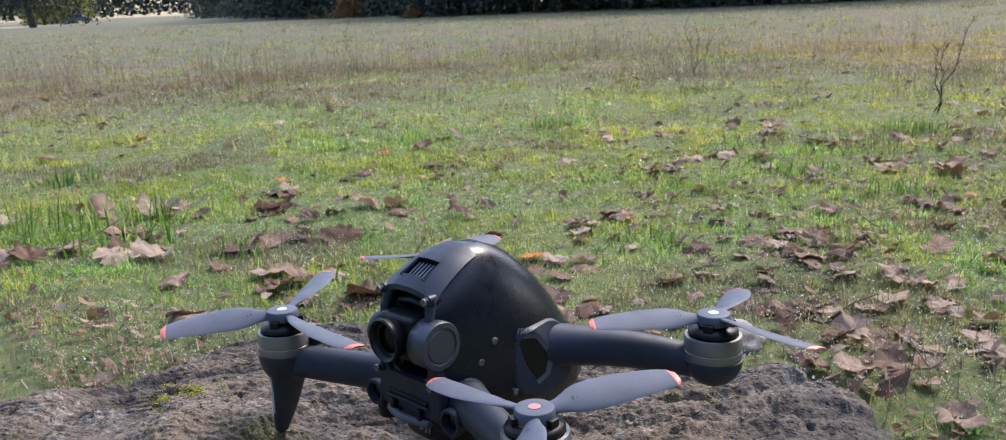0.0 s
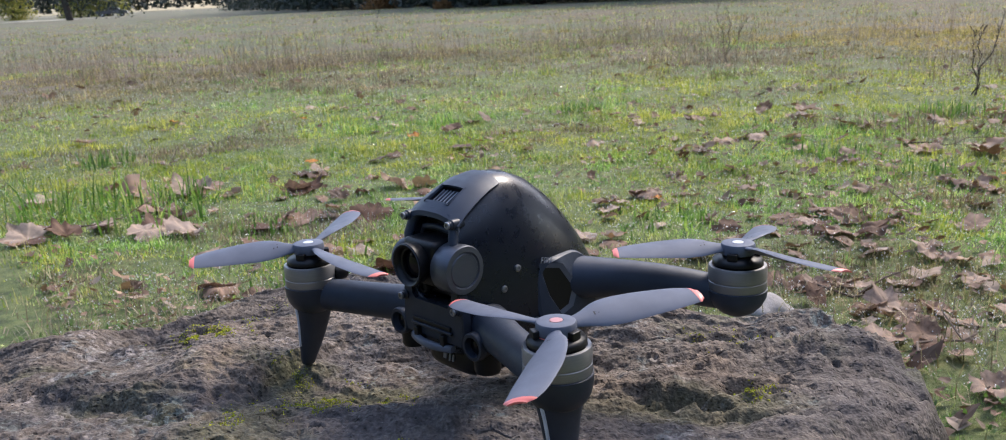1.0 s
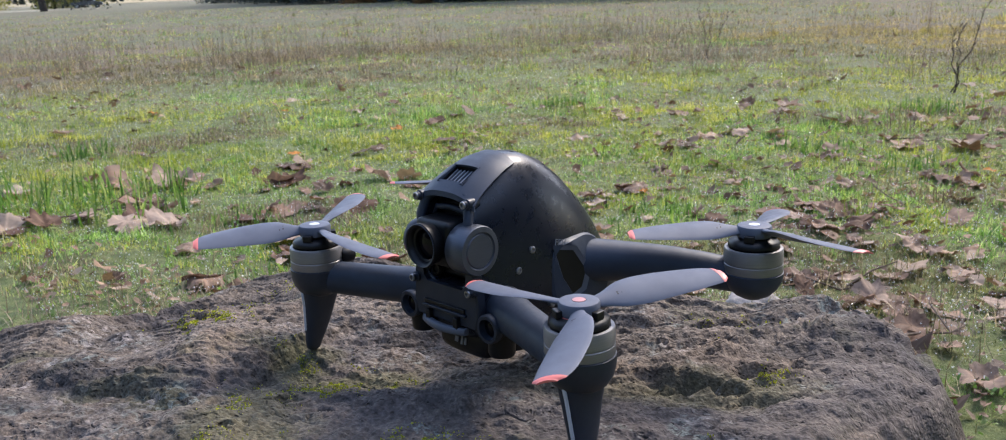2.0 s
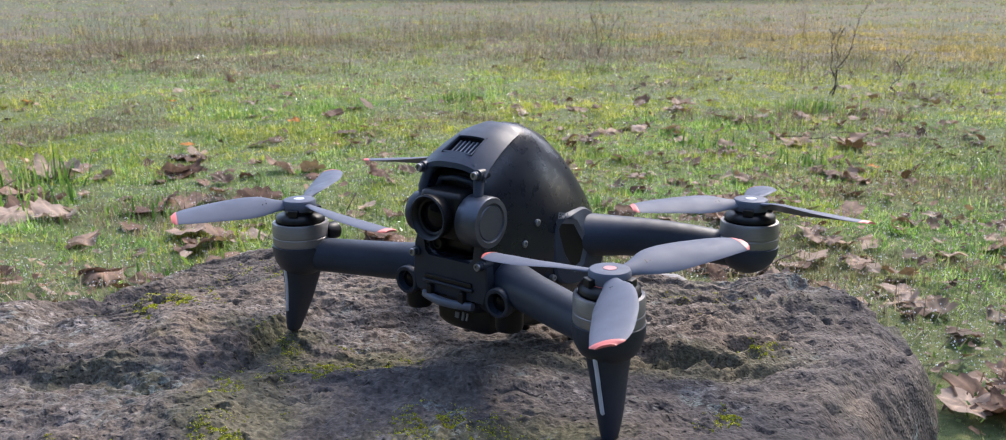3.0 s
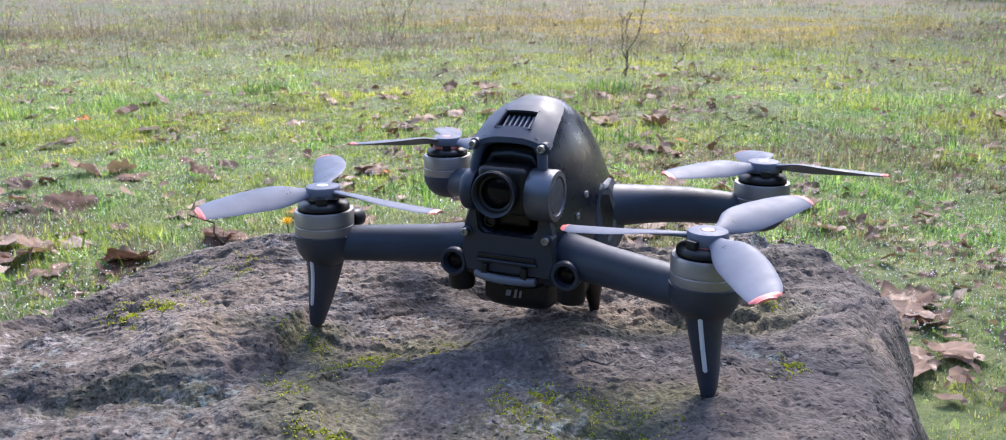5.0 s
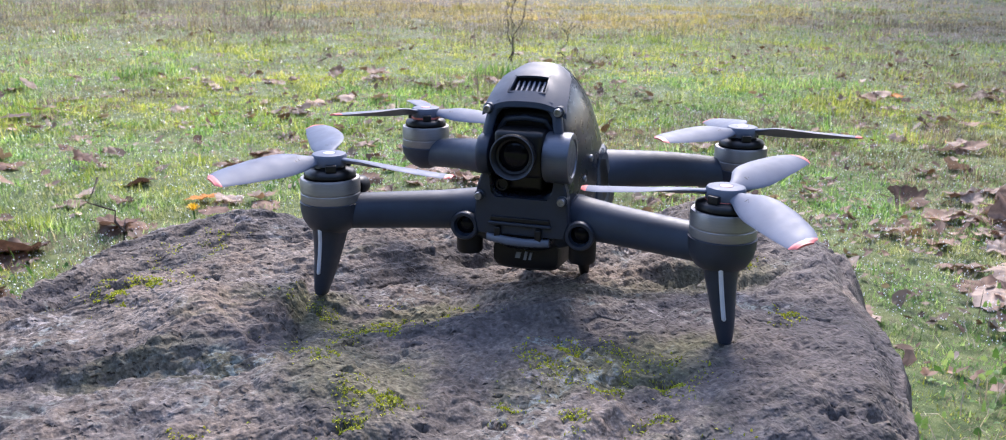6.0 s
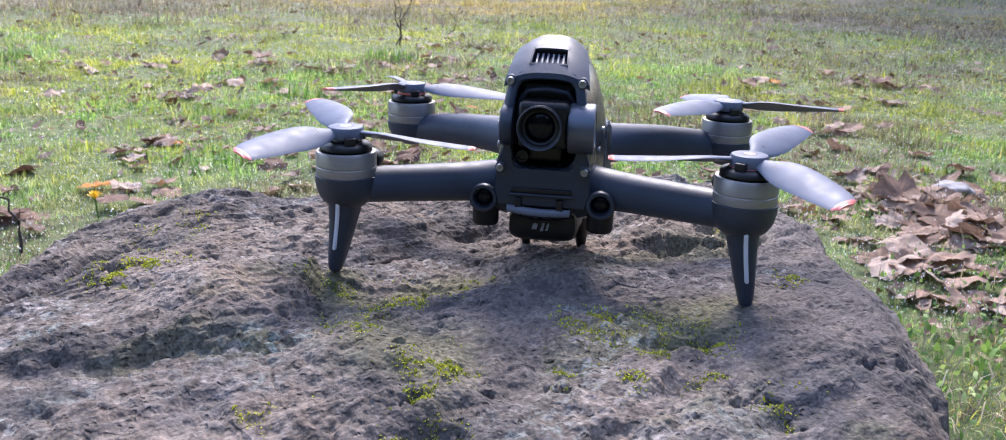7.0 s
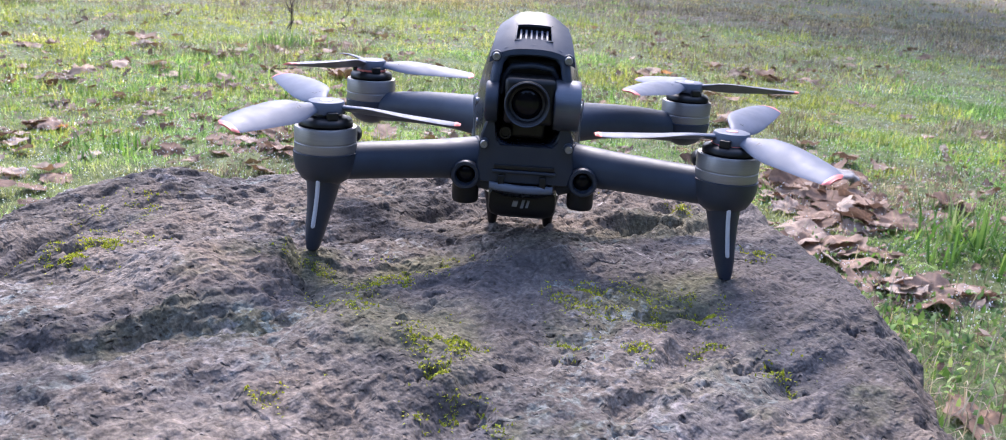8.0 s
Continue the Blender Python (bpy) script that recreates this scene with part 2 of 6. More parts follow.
AUTUMN = foliage("autumn_foliage", [(0.0, (0.12, 0.14, 0.03)), (0.6, (0.2, 0.2, 0.05)), (1.0, (0.3, 0.24, 0.07))], 0.4)
RUSSET = foliage("russet_foliage", [(0.0, (0.18, 0.09, 0.04)), (1.0, (0.3, 0.17, 0.08))], 0.3)


def make_leaf(name, stops):
    n = Nodes(name)
    info = n.add("ObjectInfo")
    c = n.ramp(info.outputs["Random"], stops)
    mott = n.ramp(n.noise(45, 6, 0.7), [(0.32, (0.42, 0.37, 0.34)), (0.52, (1, 1, 1)), (0.72, (1.3, 1.25, 1.2))])
    c = n.mix(0.9, c, mott, "MULTIPLY")
    # five veins from the stem's foot
    xyz = n.add("SeparateXYZ")
    n.link(n.coords(), xyz.inputs[0])
    turn, fold, gap = (n.add("Math") for _ in range(3))
    turn.operation, fold.operation, gap.operation = "ARCTAN2", "PINGPONG", "MULTIPLY"
    n.link(xyz.outputs[0], turn.inputs[0])
    n.link(xyz.outputs[1], turn.inputs[1])
    n.link(turn.outputs[0], fold.inputs[0])
    fold.inputs[1].default_value = 0.458
    far = n.add("VectorMath")
    far.operation = "LENGTH"
    n.link(n.coords((1, 1, 0)), far.inputs[0])
    n.link(fold.outputs[0], gap.inputs[0])
    n.link(far.outputs["Value"], gap.inputs[1])
    vein = n.ramp(gap.outputs[0], [(0.0004, (1, 1, 1)), (0.0016, (0, 0, 0))])
    c = n.mix(n.mix(1.0, vein, (0.55, 0.55, 0.55), "MULTIPLY"), c, n.mix(1.0, c, (1.7, 1.65, 1.5), "MULTIPLY"))
    n.color(c)
    n.rough(0.65)
    n.bsdf.inputs["Specular IOR Level"].default_value = 0.2
    n.bump(n.noise(90, 5, 0.6), 0.5, 0.002)
    tr = n.add("BsdfTranslucent")
    n.link(c, tr.inputs["Color"])
    mx = n.add("MixShader", Fac=0.22)
    n.link(n.bsdf.outputs[0], mx.inputs[1])
    n.link(tr.outputs[0], mx.inputs[2])
    n.link(mx.outputs[0], n.out.inputs["Surface"])
    return n.mat


LEAF = make_leaf("dead_leaf", [(0.0, (0.11, 0.062, 0.042)), (0.25, (0.18, 0.11, 0.075)), (0.55, (0.27, 0.18, 0.13)), (0.82, (0.325, 0.235, 0.18)), (1.0, (0.4, 0.31, 0.25))])
ORANGE = make_leaf("orange_leaf", [(0.0, (0.45, 0.16, 0.03)), (1.0, (0.5, 0.24, 0.05))])
YELLOW = plastic("yellow_petals", (0.75, 0.5, 0.03), 0.6, 0.1)

gn = Nodes("meadow_soil")
gv = gn.coords(1.0)
g1 = gn.ramp(gn.noise(26, 7, 0.65, gv), [(0.3, (0.04, 0.052, 0.02)), (0.46, (0.095, 0.122, 0.042)), (0.6, (0.16, 0.178, 0.07)), (0.76, (0.25, 0.215, 0.135))])
g2 = gn.ramp(gn.noise(0.5, 6, 0.6, gv), [(0.35, (0.85, 1.0, 0.75)), (0.65, (1.2, 1.08, 0.95))])
near = gn.mix(1.0, g1, g2, "MULTIPLY")
dry1 = gn.ramp(gn.noise(9, 8, 0.7, gv), [(0.3, (0.058, 0.05, 0.034)), (0.5, (0.122, 0.104, 0.068)), (0.72, (0.22, 0.178, 0.115))])
dry2 = gn.ramp(gn.noise(0.35, 6, 0.65, gv), [(0.4, (0.72, 0.98, 0.66)), (0.6, (1.1, 1.0, 0.95))])
away = gn.add("VectorMath")
away.operation = "DISTANCE"
away.inputs[1].default_value = (0.0, 0.45, 0.0)
gn.link(gv, away.inputs[0])
reach = gn.add("MapRange")
for socket, value in zip(("From Min", "From Max", "To Min", "To Max"), (3.5, 8.0, 0.0, 0.75)):
    reach.inputs[socket].default_value = value
gn.link(away.outputs["Value"], reach.inputs["Value"])
where = gn.mix(0.5, reach.outputs["Result"], gn.noise(0.7, 5, 0.6, gv))
gn.color(gn.mix(gn.ramp(where, [(0.38, (0, 0, 0)), (0.56, (1, 1, 1))]), near, gn.mix(1.0, dry1, dry2, "MULTIPLY"))).rough(0.9)
gn.bump(gn.noise(60, 8, 0.7, gv), 0.8, 0.02)
SOIL = gn.mat
bn = Nodes("bark")
bn.color(bn.ramp(bn.noise(12, 6, 0.65, bn.coords((3, 3, 0.6))), [(0.3, (0.025, 0.02, 0.017)), (0.7, (0.075, 0.06, 0.05))])).rough(0.9)
bn.bump(bn.noise(20, 6, 0.7, bn.coords((4, 4, 0.5))), 0.8, 0.03)
BARK = bn.mat
STALK = plastic("dry_stalk", (0.045, 0.03, 0.024), 0.8, 0.3)
TWIG = plastic("twig_bark", (0.1, 0.07, 0.05), 0.85, 0.3)
stone_n = Nodes("pale_stone")
stone_n.color(stone_n.ramp(stone_n.noise(60, 7, 0.7), [(0.3, (0.2, 0.18, 0.165)), (0.7, (0.38, 0.35, 0.33))])).rough(0.85)
stone_n.bump(stone_n.noise(150, 6, 0.7), 0.7, 0.002)
STONE = stone_n.mat


# ---- shapes ----
def smooth(mesh, angle=40):
    mesh.shade_smooth()
    mesh.set_sharp_from_angle(angle=radians(angle))
    return mesh


def mesh_of(name, verts, faces, material, angle=40):
    me = bpy.data.meshes.new(name)
    me.from_pydata([tuple(v) for v in verts], [], faces)
    me.materials.append(material)
    bm = bmesh.new()
    bm.from_mesh(me)
    bmesh.ops.recalc_face_normals(bm, faces=bm.faces)
    bm.to_mesh(me)
    bm.free()
    return smooth(me, angle)


def put(name, me, parent=None, label="", m=None):
    """A mesh as ONE object under its thing or part."""
    ob = new(name, me)
    if parent is not None:
        ob.parent = parent
    if m is not None:
        ob.matrix_basis = m
    return tagged(ob, label)


def thing(name, label, category, m, group="", kind=""):
    ob = new(name)
    ob.empty_display_size = 0.02
    ob.matrix_basis = m
    return tagged(ob, label, category, group, kind)


def loft(rings, cap=(True, True)):
    """Verts and faces through rings of equal count."""
    n = len(rings[0])
    verts = [v for r in rings for v in r]
    faces = []
    for i in range(len(rings) - 1):
        for j in range(n):
            a, b = i * n + j, i * n + (j + 1) % n
            faces.append((a, b, b + n, a + n))
    if cap[0]:
        faces.append(tuple(range(n))[::-1])
    if cap[1]:
        faces.append(tuple(range((len(rings) - 1) * n, len(rings) * n)))
    return verts, faces


def sq(v, e):
    return math.copysign(abs(v) ** e, v)


def ring(c, u, v, n=24, power=2.0):
    """A superellipse round c, half axes u and v."""
    c, u, v = Vector(c), Vector(u), Vector(v)
    e = 2.0 / power
    return [c + u * sq(math.cos(2 * math.pi * k / n), e) + v * sq(math.sin(2 * math.pi * k / n), e) for k in range(n)]


def lathe(profile, n=32, m=None, cap=(True, True)):
    """A turned shape: (radius, height) from one end to the other, about z."""
    m = m or Matrix()
    return loft([[m @ Vector((r * math.cos(2 * math.pi * k / n), r * math.sin(2 * math.pi * k / n), z)) for k in range(n)] for r, z in profile], cap)


def box(lo, hi, edge=0.0):
    """A box with bevelled edges, as verts and faces."""
    bm = bmesh.new()
    bmesh.ops.create_cube(bm, size=1)
    for v in bm.verts:
        v.co = Vector([(lo[i] + hi[i]) / 2 + v.co[i] * (hi[i] - lo[i]) for i in range(3)])
    if edge:
        bmesh.ops.bevel(bm, geom=list(bm.edges), offset=edge, segments=3, affect="EDGES", profile=0.6)
    bm.verts.index_update()
    out = [v.co.copy() for v in bm.verts], [tuple(v.index for v in f.verts) for f in bm.faces]
    bm.free()
    return out


def join(*shapes):
    verts, faces = [], []
    for v, f in shapes:
        o = len(verts)
        verts += list(v)
        faces += [tuple(i + o for i in t) for t in f]
    return verts, faces


def tube(points, radii, n=16, squash=1.0):
    """A round limb through points; squash flattens it in z."""
    pts = [Vector(p) for p in points]
    rings = []
    for i, (p, r) in enumerate(zip(pts, radii)):
        d = (pts[min(i + 1, len(pts) - 1)] - pts[max(i - 1, 0)]).normalized()
        side = d.cross(Vector((0, 0, 1)))
        if side.length < 1e-3:
            side = Vector((1, 0, 0))
        side.normalize()
        rings.append(ring(p, side * r, side.cross(d) * r * squash, n))
    return loft(rings)


LATTICE = np.random.RandomState(7).rand(256, 256)


def value_noise(x, y):
    xi, yi = np.floor(x).astype(int), np.floor(y).astype(int)
    fx, fy = x - xi, y - yi
    fx, fy = fx * fx * fx * (fx * (6 * fx - 15) + 10), fy * fy * fy * (fy * (6 * fy - 15) + 10)
    a, b = LATTICE[xi % 256, yi % 256], LATTICE[(xi + 1) % 256, yi % 256]
    c, d = LATTICE[xi % 256, (yi + 1) % 256], LATTICE[(xi + 1) % 256, (yi + 1) % 256]
    return (a + (b - a) * fx) * (1 - fy) + (c + (d - c) * fx) * fy


def fbm(x, y, octaves=5, gain=0.5):
    """Smooth noise from -1 to 1."""
    x, y = np.asarray(x, float), np.asarray(y, float)
    total, amp, norm = 0.0, 1.0, 0.0
    for k in range(octaves):
        total = total + amp * (2 * value_noise(x + 37.3 * k, y + 11.7 * k) - 1)
        norm += amp
        amp *= gain
        x, y = x * 2.03, y * 2.03
    return total / norm


def step(a, b, v):
    t = np.clip((np.asarray(v, float) - a) / (b - a), 0, 1)
    return t * t * (3 - 2 * t)


# ---- ground ----
def ground_height(x, y):
    x, y = np.asarray(x, float), np.asarray(y, float)
    d = np.hypot(x, y)
    far = step(8, 45, d)
    hill = 0.8 * step(230, 420, d)
    lumps = 0.02 * fbm(x * 1.1, y * 1.1, 3) + (0.009 * fbm(x * 6, y * 6, 3) + 0.005 * fbm(x * 17 + 4, y * 17, 2)) * (1 - far)
    return hill + lumps + 0.06 * fbm(x * 0.15 + 5, y * 0.15, 2) * step(4, 12, d)


def make_ground():
    """One sheet, fine near the boulder and coarse out to the horizon."""
    radii = [0.0] + [0.12 * 1.058 ** k for k in range(155)]
    radii = [r for r in radii if r < 900] + [1500.0]
    n = 288
    ang = np.arange(n) * 2 * math.pi / n
    verts = [(0.0, 0.5, float(ground_height(0.0, 0.5)))]
    for r in radii[1:]:
        x, y = r * np.cos(ang), 0.5 + r * np.sin(ang)
        verts += list(zip(x, y, ground_height(x, y)))
    faces = [(0, 1 + j, 1 + (j + 1) % n) for j in range(n)]
    for i in range(len(radii) - 2):
        for j in range(n):
            a, b = 1 + i * n + j, 1 + i * n + (j + 1) % n
            faces.append((a, a + n, b + n, b))
    me = bpy.data.meshes.new("ground")
    me.from_pydata(verts, [], faces)
    me.materials.append(SOIL)
    me.shade_smooth()
    tagged(new("ground", me), "meadow soil with moss and thin short grass", "ground", kind="structure")


make_ground()

# ---- boulder ----
RIM = [(0.251, 0.55), (0.25, 0.60), (0.234, 0.634), (0.18, 0.645), (0.12, 0.66), (0.06, 0.69), (0.0, 0.73), (-0.05, 0.757), (-0.085, 0.772), (-0.125, 0.778), (-0.17, 0.765), (-0.212, 0.735), (-0.238, 0.69),
       (-0.262, 0.663), (-0.34, 0.66), (-0.45, 0.61), (-0.5, 0.5), (-0.45, 0.38), (-0.3, 0.31), (-0.12, 0.25), (-0.018, 0.26), (0.037, 0.303), (0.095, 0.35), (0.124, 0.384), (0.158, 0.43), (0.197, 0.474), (0.234, 0.514)]
RIM_Z = [0.317, 0.315, 0.316, 0.314, 0.314, 0.314, 0.314, 0.312, 0.311, 0.311, 0.312, 0.314, 0.316, 0.315, 0.304, 0.292, 0.285, 0.29, 0.305, 0.315, 0.322, 0.326, 0.327, 0.327, 0.326, 0.322, 0.319]
MID = (-0.1, 0.5)


def rim_radius(a, heights=False):
    """How far the boulder's rim lies from its middle, by angle; or how high."""
    a = np.asarray(a, float)
    pa = np.array([math.atan2(y - MID[1], x - MID[0]) for x, y in RIM])
    pr = np.array(RIM_Z) if heights else np.array([math.hypot(x - MID[0], y - MID[1]) for x, y in RIM])
    order = np.argsort(pa)
    pa, pr = pa[order], pr[order]
    pa = np.concatenate([pa - 2 * math.pi, pa, pa + 2 * math.pi])
    return np.interp((a + math.pi) % (2 * math.pi) - math.pi, pa, np.tile(pr, 3))


def bell(x, y, cx, cy, rx, ry):
    return np.exp(-((x - cx) / rx) ** 2 - ((y - cy) / ry) ** 2)


HUMP_X = [-0.5, -0.272, -0.247, -0.228, -0.204, -0.182, -0.158, -0.145, -0.135, -0.121, -0.105]
HUMP_FOOT = [0.555, 0.525, 0.512, 0.508, 0.499, 0.481, 0.477, 0.496, 0.526, 0.551, 0.60]
HUMP_LIP = [0.563, 0.532, 0.519, 0.514, 0.509, 0.512, 0.515, 0.522, 0.541, 0.561, 0.610]


def cracks(x, y, density, width, seed):
    """Thin winding lines, 1 on the line, broken up along their way."""
    line = np.abs(fbm(x * density + seed, y * density * 1.15 + 2 * seed, 3, 0.45))
    return (1 - step(0.0, width, line)) * step(-0.05, 0.12, fbm(x * density * 0.7 + 40 + seed, y * density * 0.7, 2))


def rock_height(x, y):
    """The boulder's top: a gentle saddle with a hump on a broken face, a sunken slab, hollows and pits."""
    x, y = np.asarray(x, float), np.asarray(y, float)
    wx, wy = x + 0.007 * fbm(x * 22, y * 22, 4), y + 0.006 * fbm(x * 22 + 31, y * 22 + 7, 4)
    foot, lip = np.interp(wx, HUMP_X, HUMP_FOOT), np.interp(wx, HUMP_X, HUMP_LIP)
    face = np.clip((wy - foot) / np.maximum(1.4 * (lip - foot), 0.003), 0, 1)
    tread = 3 * face + 0.9 * fbm(x * 34, y * 34, 4)
    hump = (0.45 * face + 0.55 * (np.floor(tread) + step(0.0, 0.35, tread - np.floor(tread))) / 3) * (1 - 0.75 * step(0.545, 0.62, y)) * (0.34 + 0.3 * step(-0.275, -0.24, x) + 0.36 * step(-0.235, -0.18, x)) * (0.85 + 0.5 * fbm(x * 17 + 3, y * 5, 3))
    under = np.exp(-((wy - foot + 0.002) / 0.006) ** 2) * step(-0.10, -0.16, x) * step(-0.45, -0.3, x)
    bank = wy - np.interp(wx, [-0.125, -0.099, -0.079, -0.066, -0.049, -0.035, -0.02], [0.56, 0.53, 0.517, 0.508, 0.503, 0.488, 0.46])
    slab = (1 - step(-0.002, 0.003, bank)) * step(-0.135, -0.11, wx) * (1 - step(-0.01, 0.07, wx)) * step(0.385, 0.405, wy)
    knobs = np.exp(-((wy - (foot + lip) / 2 - 0.004) / 0.022) ** 2) * step(-0.105, -0.135, x) * step(-0.33, -0.24, x)
    crag = 5 * fbm(wx * 26 + 13, wy * 34, 4, 0.55)
    crag = (np.floor(crag) + step(0.0, 0.22, crag - np.floor(crag))) / 5 + 0.35 * np.abs(fbm(x * 60, y * 70 + 9, 4, 0.6))
    z = 0.3255 + 0.009 * knobs * crag + 0.0148 * hump - 0.001 * under - 0.003 * slab
    # long swells, the back rim and the dropped corner behind it
    z = z + 0.005 * bell(x, y, -0.165, 0.56, 0.035, 0.03) + 0.009 * bell(x, y, -0.12, 0.73, 0.055, 0.035) - 0.012 * step(-0.13, -0.24, x) * step(0.6, 0.68, y)
    z = z - 0.012 * step(-0.02, -0.3, x) * step(0.6, 0.66, y) - 0.018 * step(-0.26, -0.42, x)
    z = z - 0.006 * bell(x, y, 0.04, 0.56, 0.06, 0.06) + 0.007 * bell(x, y, 0.06, 0.36, 0.08, 0.045) + 0.004 * bell(x, y, 0.0, 0.5, 0.025, 0.02)
    shelf = step(0.012, 0.0, wy - 0.66 - 0.55 * np.clip(wx + 0.25, -0.05, 0.06)) * step(-0.185, -0.235, wx) * step(-0.3, -0.265, wx) * step(0.55, 0.6, y)
    notch = bell(0.8 * (wx + 0.222) + 0.6 * (wy - 0.65), -0.6 * (wx + 0.222) + 0.8 * (wy - 0.65), 0.0, 0.0, 0.05, 0.013)
    z = z - 0.011 * shelf - 0.016 * step(0.1, 0.6, notch) + 0.006 * bell(wx, wy, -0.212, 0.628, 0.016, 0.009)
    z = z + 0.0065 * fbm(x * 7 + 60, y * 11, 2) + 0.004 * bell(x, y, -0.16, 0.43, 0.05, 0.03) + 0.004 * bell(x, y, 0.12, 0.44, 0.06, 0.03)
    # hollows and blocks beside the front leg and in the far corner
    torn = fbm(x * 75, y * 90, 4, 0.6)
    for cx, cy, rx, ry, depth in ((0.106, 0.507, 0.014, 0.006, 0.012), (0.121, 0.499, 0.009, 0.007, 0.016), (0.139, 0.518, 0.014, 0.007, 0.006), (0.092, 0.502, 0.015, 0.005, 0.006), (0.136, 0.486, 0.02, 0.006, 0.006),
                                  (0.055, 0.497, 0.016, 0.005, 0.005), (-0.028, 0.394, 0.014, 0.008, 0.006), (-0.012, 0.387, 0.01, 0.007, 0.007), (0.142, 0.597, 0.02, 0.008, 0.006), (-0.215, 0.455, 0.013, 0.009, 0.004), (-0.098, 0.352, 0.016, 0.008, 0.006),
                                  (-0.153, 0.388, 0.014, 0.01, 0.006), (-0.055, 0.358, 0.02, 0.01, 0.004), (-0.02, 0.322, 0.03, 0.008, 0.005), (-0.06, 0.577, 0.016, 0.005, 0.005), (0.01, 0.60, 0.02, 0.006, 0.004)):
        z = z - depth * step(0.15, 0.8, bell(wx, wy, cx, cy, rx, ry) + 0.4 * torn * (depth > 0.005))
    z = z - 0.006 * bell(wx, wy, 0.19, 0.61, 0.06, 0.035) - 0.014 * step(0.222, 0.236, wx + 0.25 * (wy - 0.56)) * step(0.545, 0.565, wy)
    edge = np.maximum(step(0.15, 0.19, wx) * step(0.40, 0.5, y), step(0.60, 0.64, wy) * step(-0.1, 0.05, x))
    block = 3 * fbm(wx * 13 + 40, wy * 17 + 8, 3, 0.5)
    z = z + 0.011 * edge * np.minimum((np.floor(block) + step(0.0, 0.16, block - np.floor(block))) / 3, 0.1)
    # rough skin: plates, furrows, pores and grit
    rough = fbm(x * 11, y * 11, 5, 0.55)
    ridged = 1 - np.abs(fbm(x * 17 + 9 + 2 * rough, y * 52 + 1.5 * rough, 5, 0.5))
    flake = 4 * fbm(wx * 8 + 20, wy * 19, 4, 0.5)
    plates = (np.floor(flake) + step(0.0, 0.1, flake - np.floor(flake))) / 4
    chips = 3 * fbm(wx * 20 + 3, wy * 52 + 11, 4, 0.5)
    plates = plates + 0.3 * (np.floor(chips) + step(0.0, 0.14, chips - np.floor(chips))) / 3
    craggy = (0.7 + 0.55 * step(0.02, 0.08, x) * step(0.45, 0.5, y) + 0.2 * step(0.50, 0.60, y) - 0.38 * step(0.50, 0.42, y)) * (1 - 0.55 * bell(x, y, -0.2, 0.58, 0.1, 0.07))
    z = z + 0.0066 * rough + craggy * (0.0046 * (ridged - 0.8) + 0.0074 * plates)
    pores = 0.7 * step(0.24, 0.5, fbm(wx * 42, wy * 82, 3, 0.6)) + 0.4 * step(0.2, 0.45, fbm(x * 120 + 3, y * 185, 2, 0.6))
    lumps = fbm(x * 75 + 5, y * 125, 4, 0.6)
    return z - 0.0013 * pores * craggy - 0.0016 * cracks(wx, wy, 13, 0.035, 4) + 0.0013 * lumps + 0.0012 * fbm(x * 215, y * 230, 2, 0.55)


ROCK_N = 840
ROCK_ANG = np.arange(ROCK_N) * 2 * math.pi / ROCK_N - math.pi


def rock_rim():
    """The rim's distance from the middle by angle, and how far the top settles towards it."""
    rr = rim_radius(ROCK_ANG)
    for _ in range(6):
        rr = (np.roll(rr, 1) + 2 * rr + np.roll(rr, -1)) / 4
    rr = rr + 0.008 * fbm(np.cos(ROCK_ANG) * 6 + 3, np.sin(ROCK_ANG) * 6 + 3, 4)
    settle = rim_radius(ROCK_ANG, True) + 0.003 - rock_height(MID[0] + rr * np.cos(ROCK_ANG), MID[1] + rr * np.sin(ROCK_ANG))
    for _ in range(14):
        settle = (np.roll(settle, 2) + np.roll(settle, 1) + settle + np.roll(settle, -1) + np.roll(settle, -2)) / 5
    return rr, settle


RIM_R, RIM_DROP = rock_rim()
FEET = [(0.0346, 0.4034, 0.3318), (-0.1146, 0.5484, 0.3318), (0.0428, 0.5368, 0.3212), (0.0186, 0.5604, 0.3212)]


def rock_top(x, y, feet=True):
    """The boulder's surface, with its settled rim, and meeting the drone's feet."""
    x, y = np.asarray(x, float), np.asarray(y, float)
    a, r = np.arctan2(y - MID[1], x - MID[0]), np.hypot(x - MID[0], y - MID[1])
    q = r / np.interp(a, ROCK_ANG, RIM_R, period=2 * math.pi)
    round_side = np.maximum(step(0.75, 0.95, np.cos(a + 0.35)), step(0.2, 0.7, -np.sin(a)))
    z = rock_height(x, y) + np.interp(a, ROCK_ANG, RIM_DROP, period=2 * math.pi) * step(0.5, 0.95, q) - (0.003 + 0.009 * round_side) * step(0.92, 1.0, q)
    if feet:
        for (fx, fy, fz), off in zip(FEET, FEET_OFF):
            z = z + off * bell(x, y, fx, fy, 0.016, 0.016)
    return z


FEET_OFF = [fz - float(rock_top(fx, fy, False)) for fx, fy, fz in FEET]


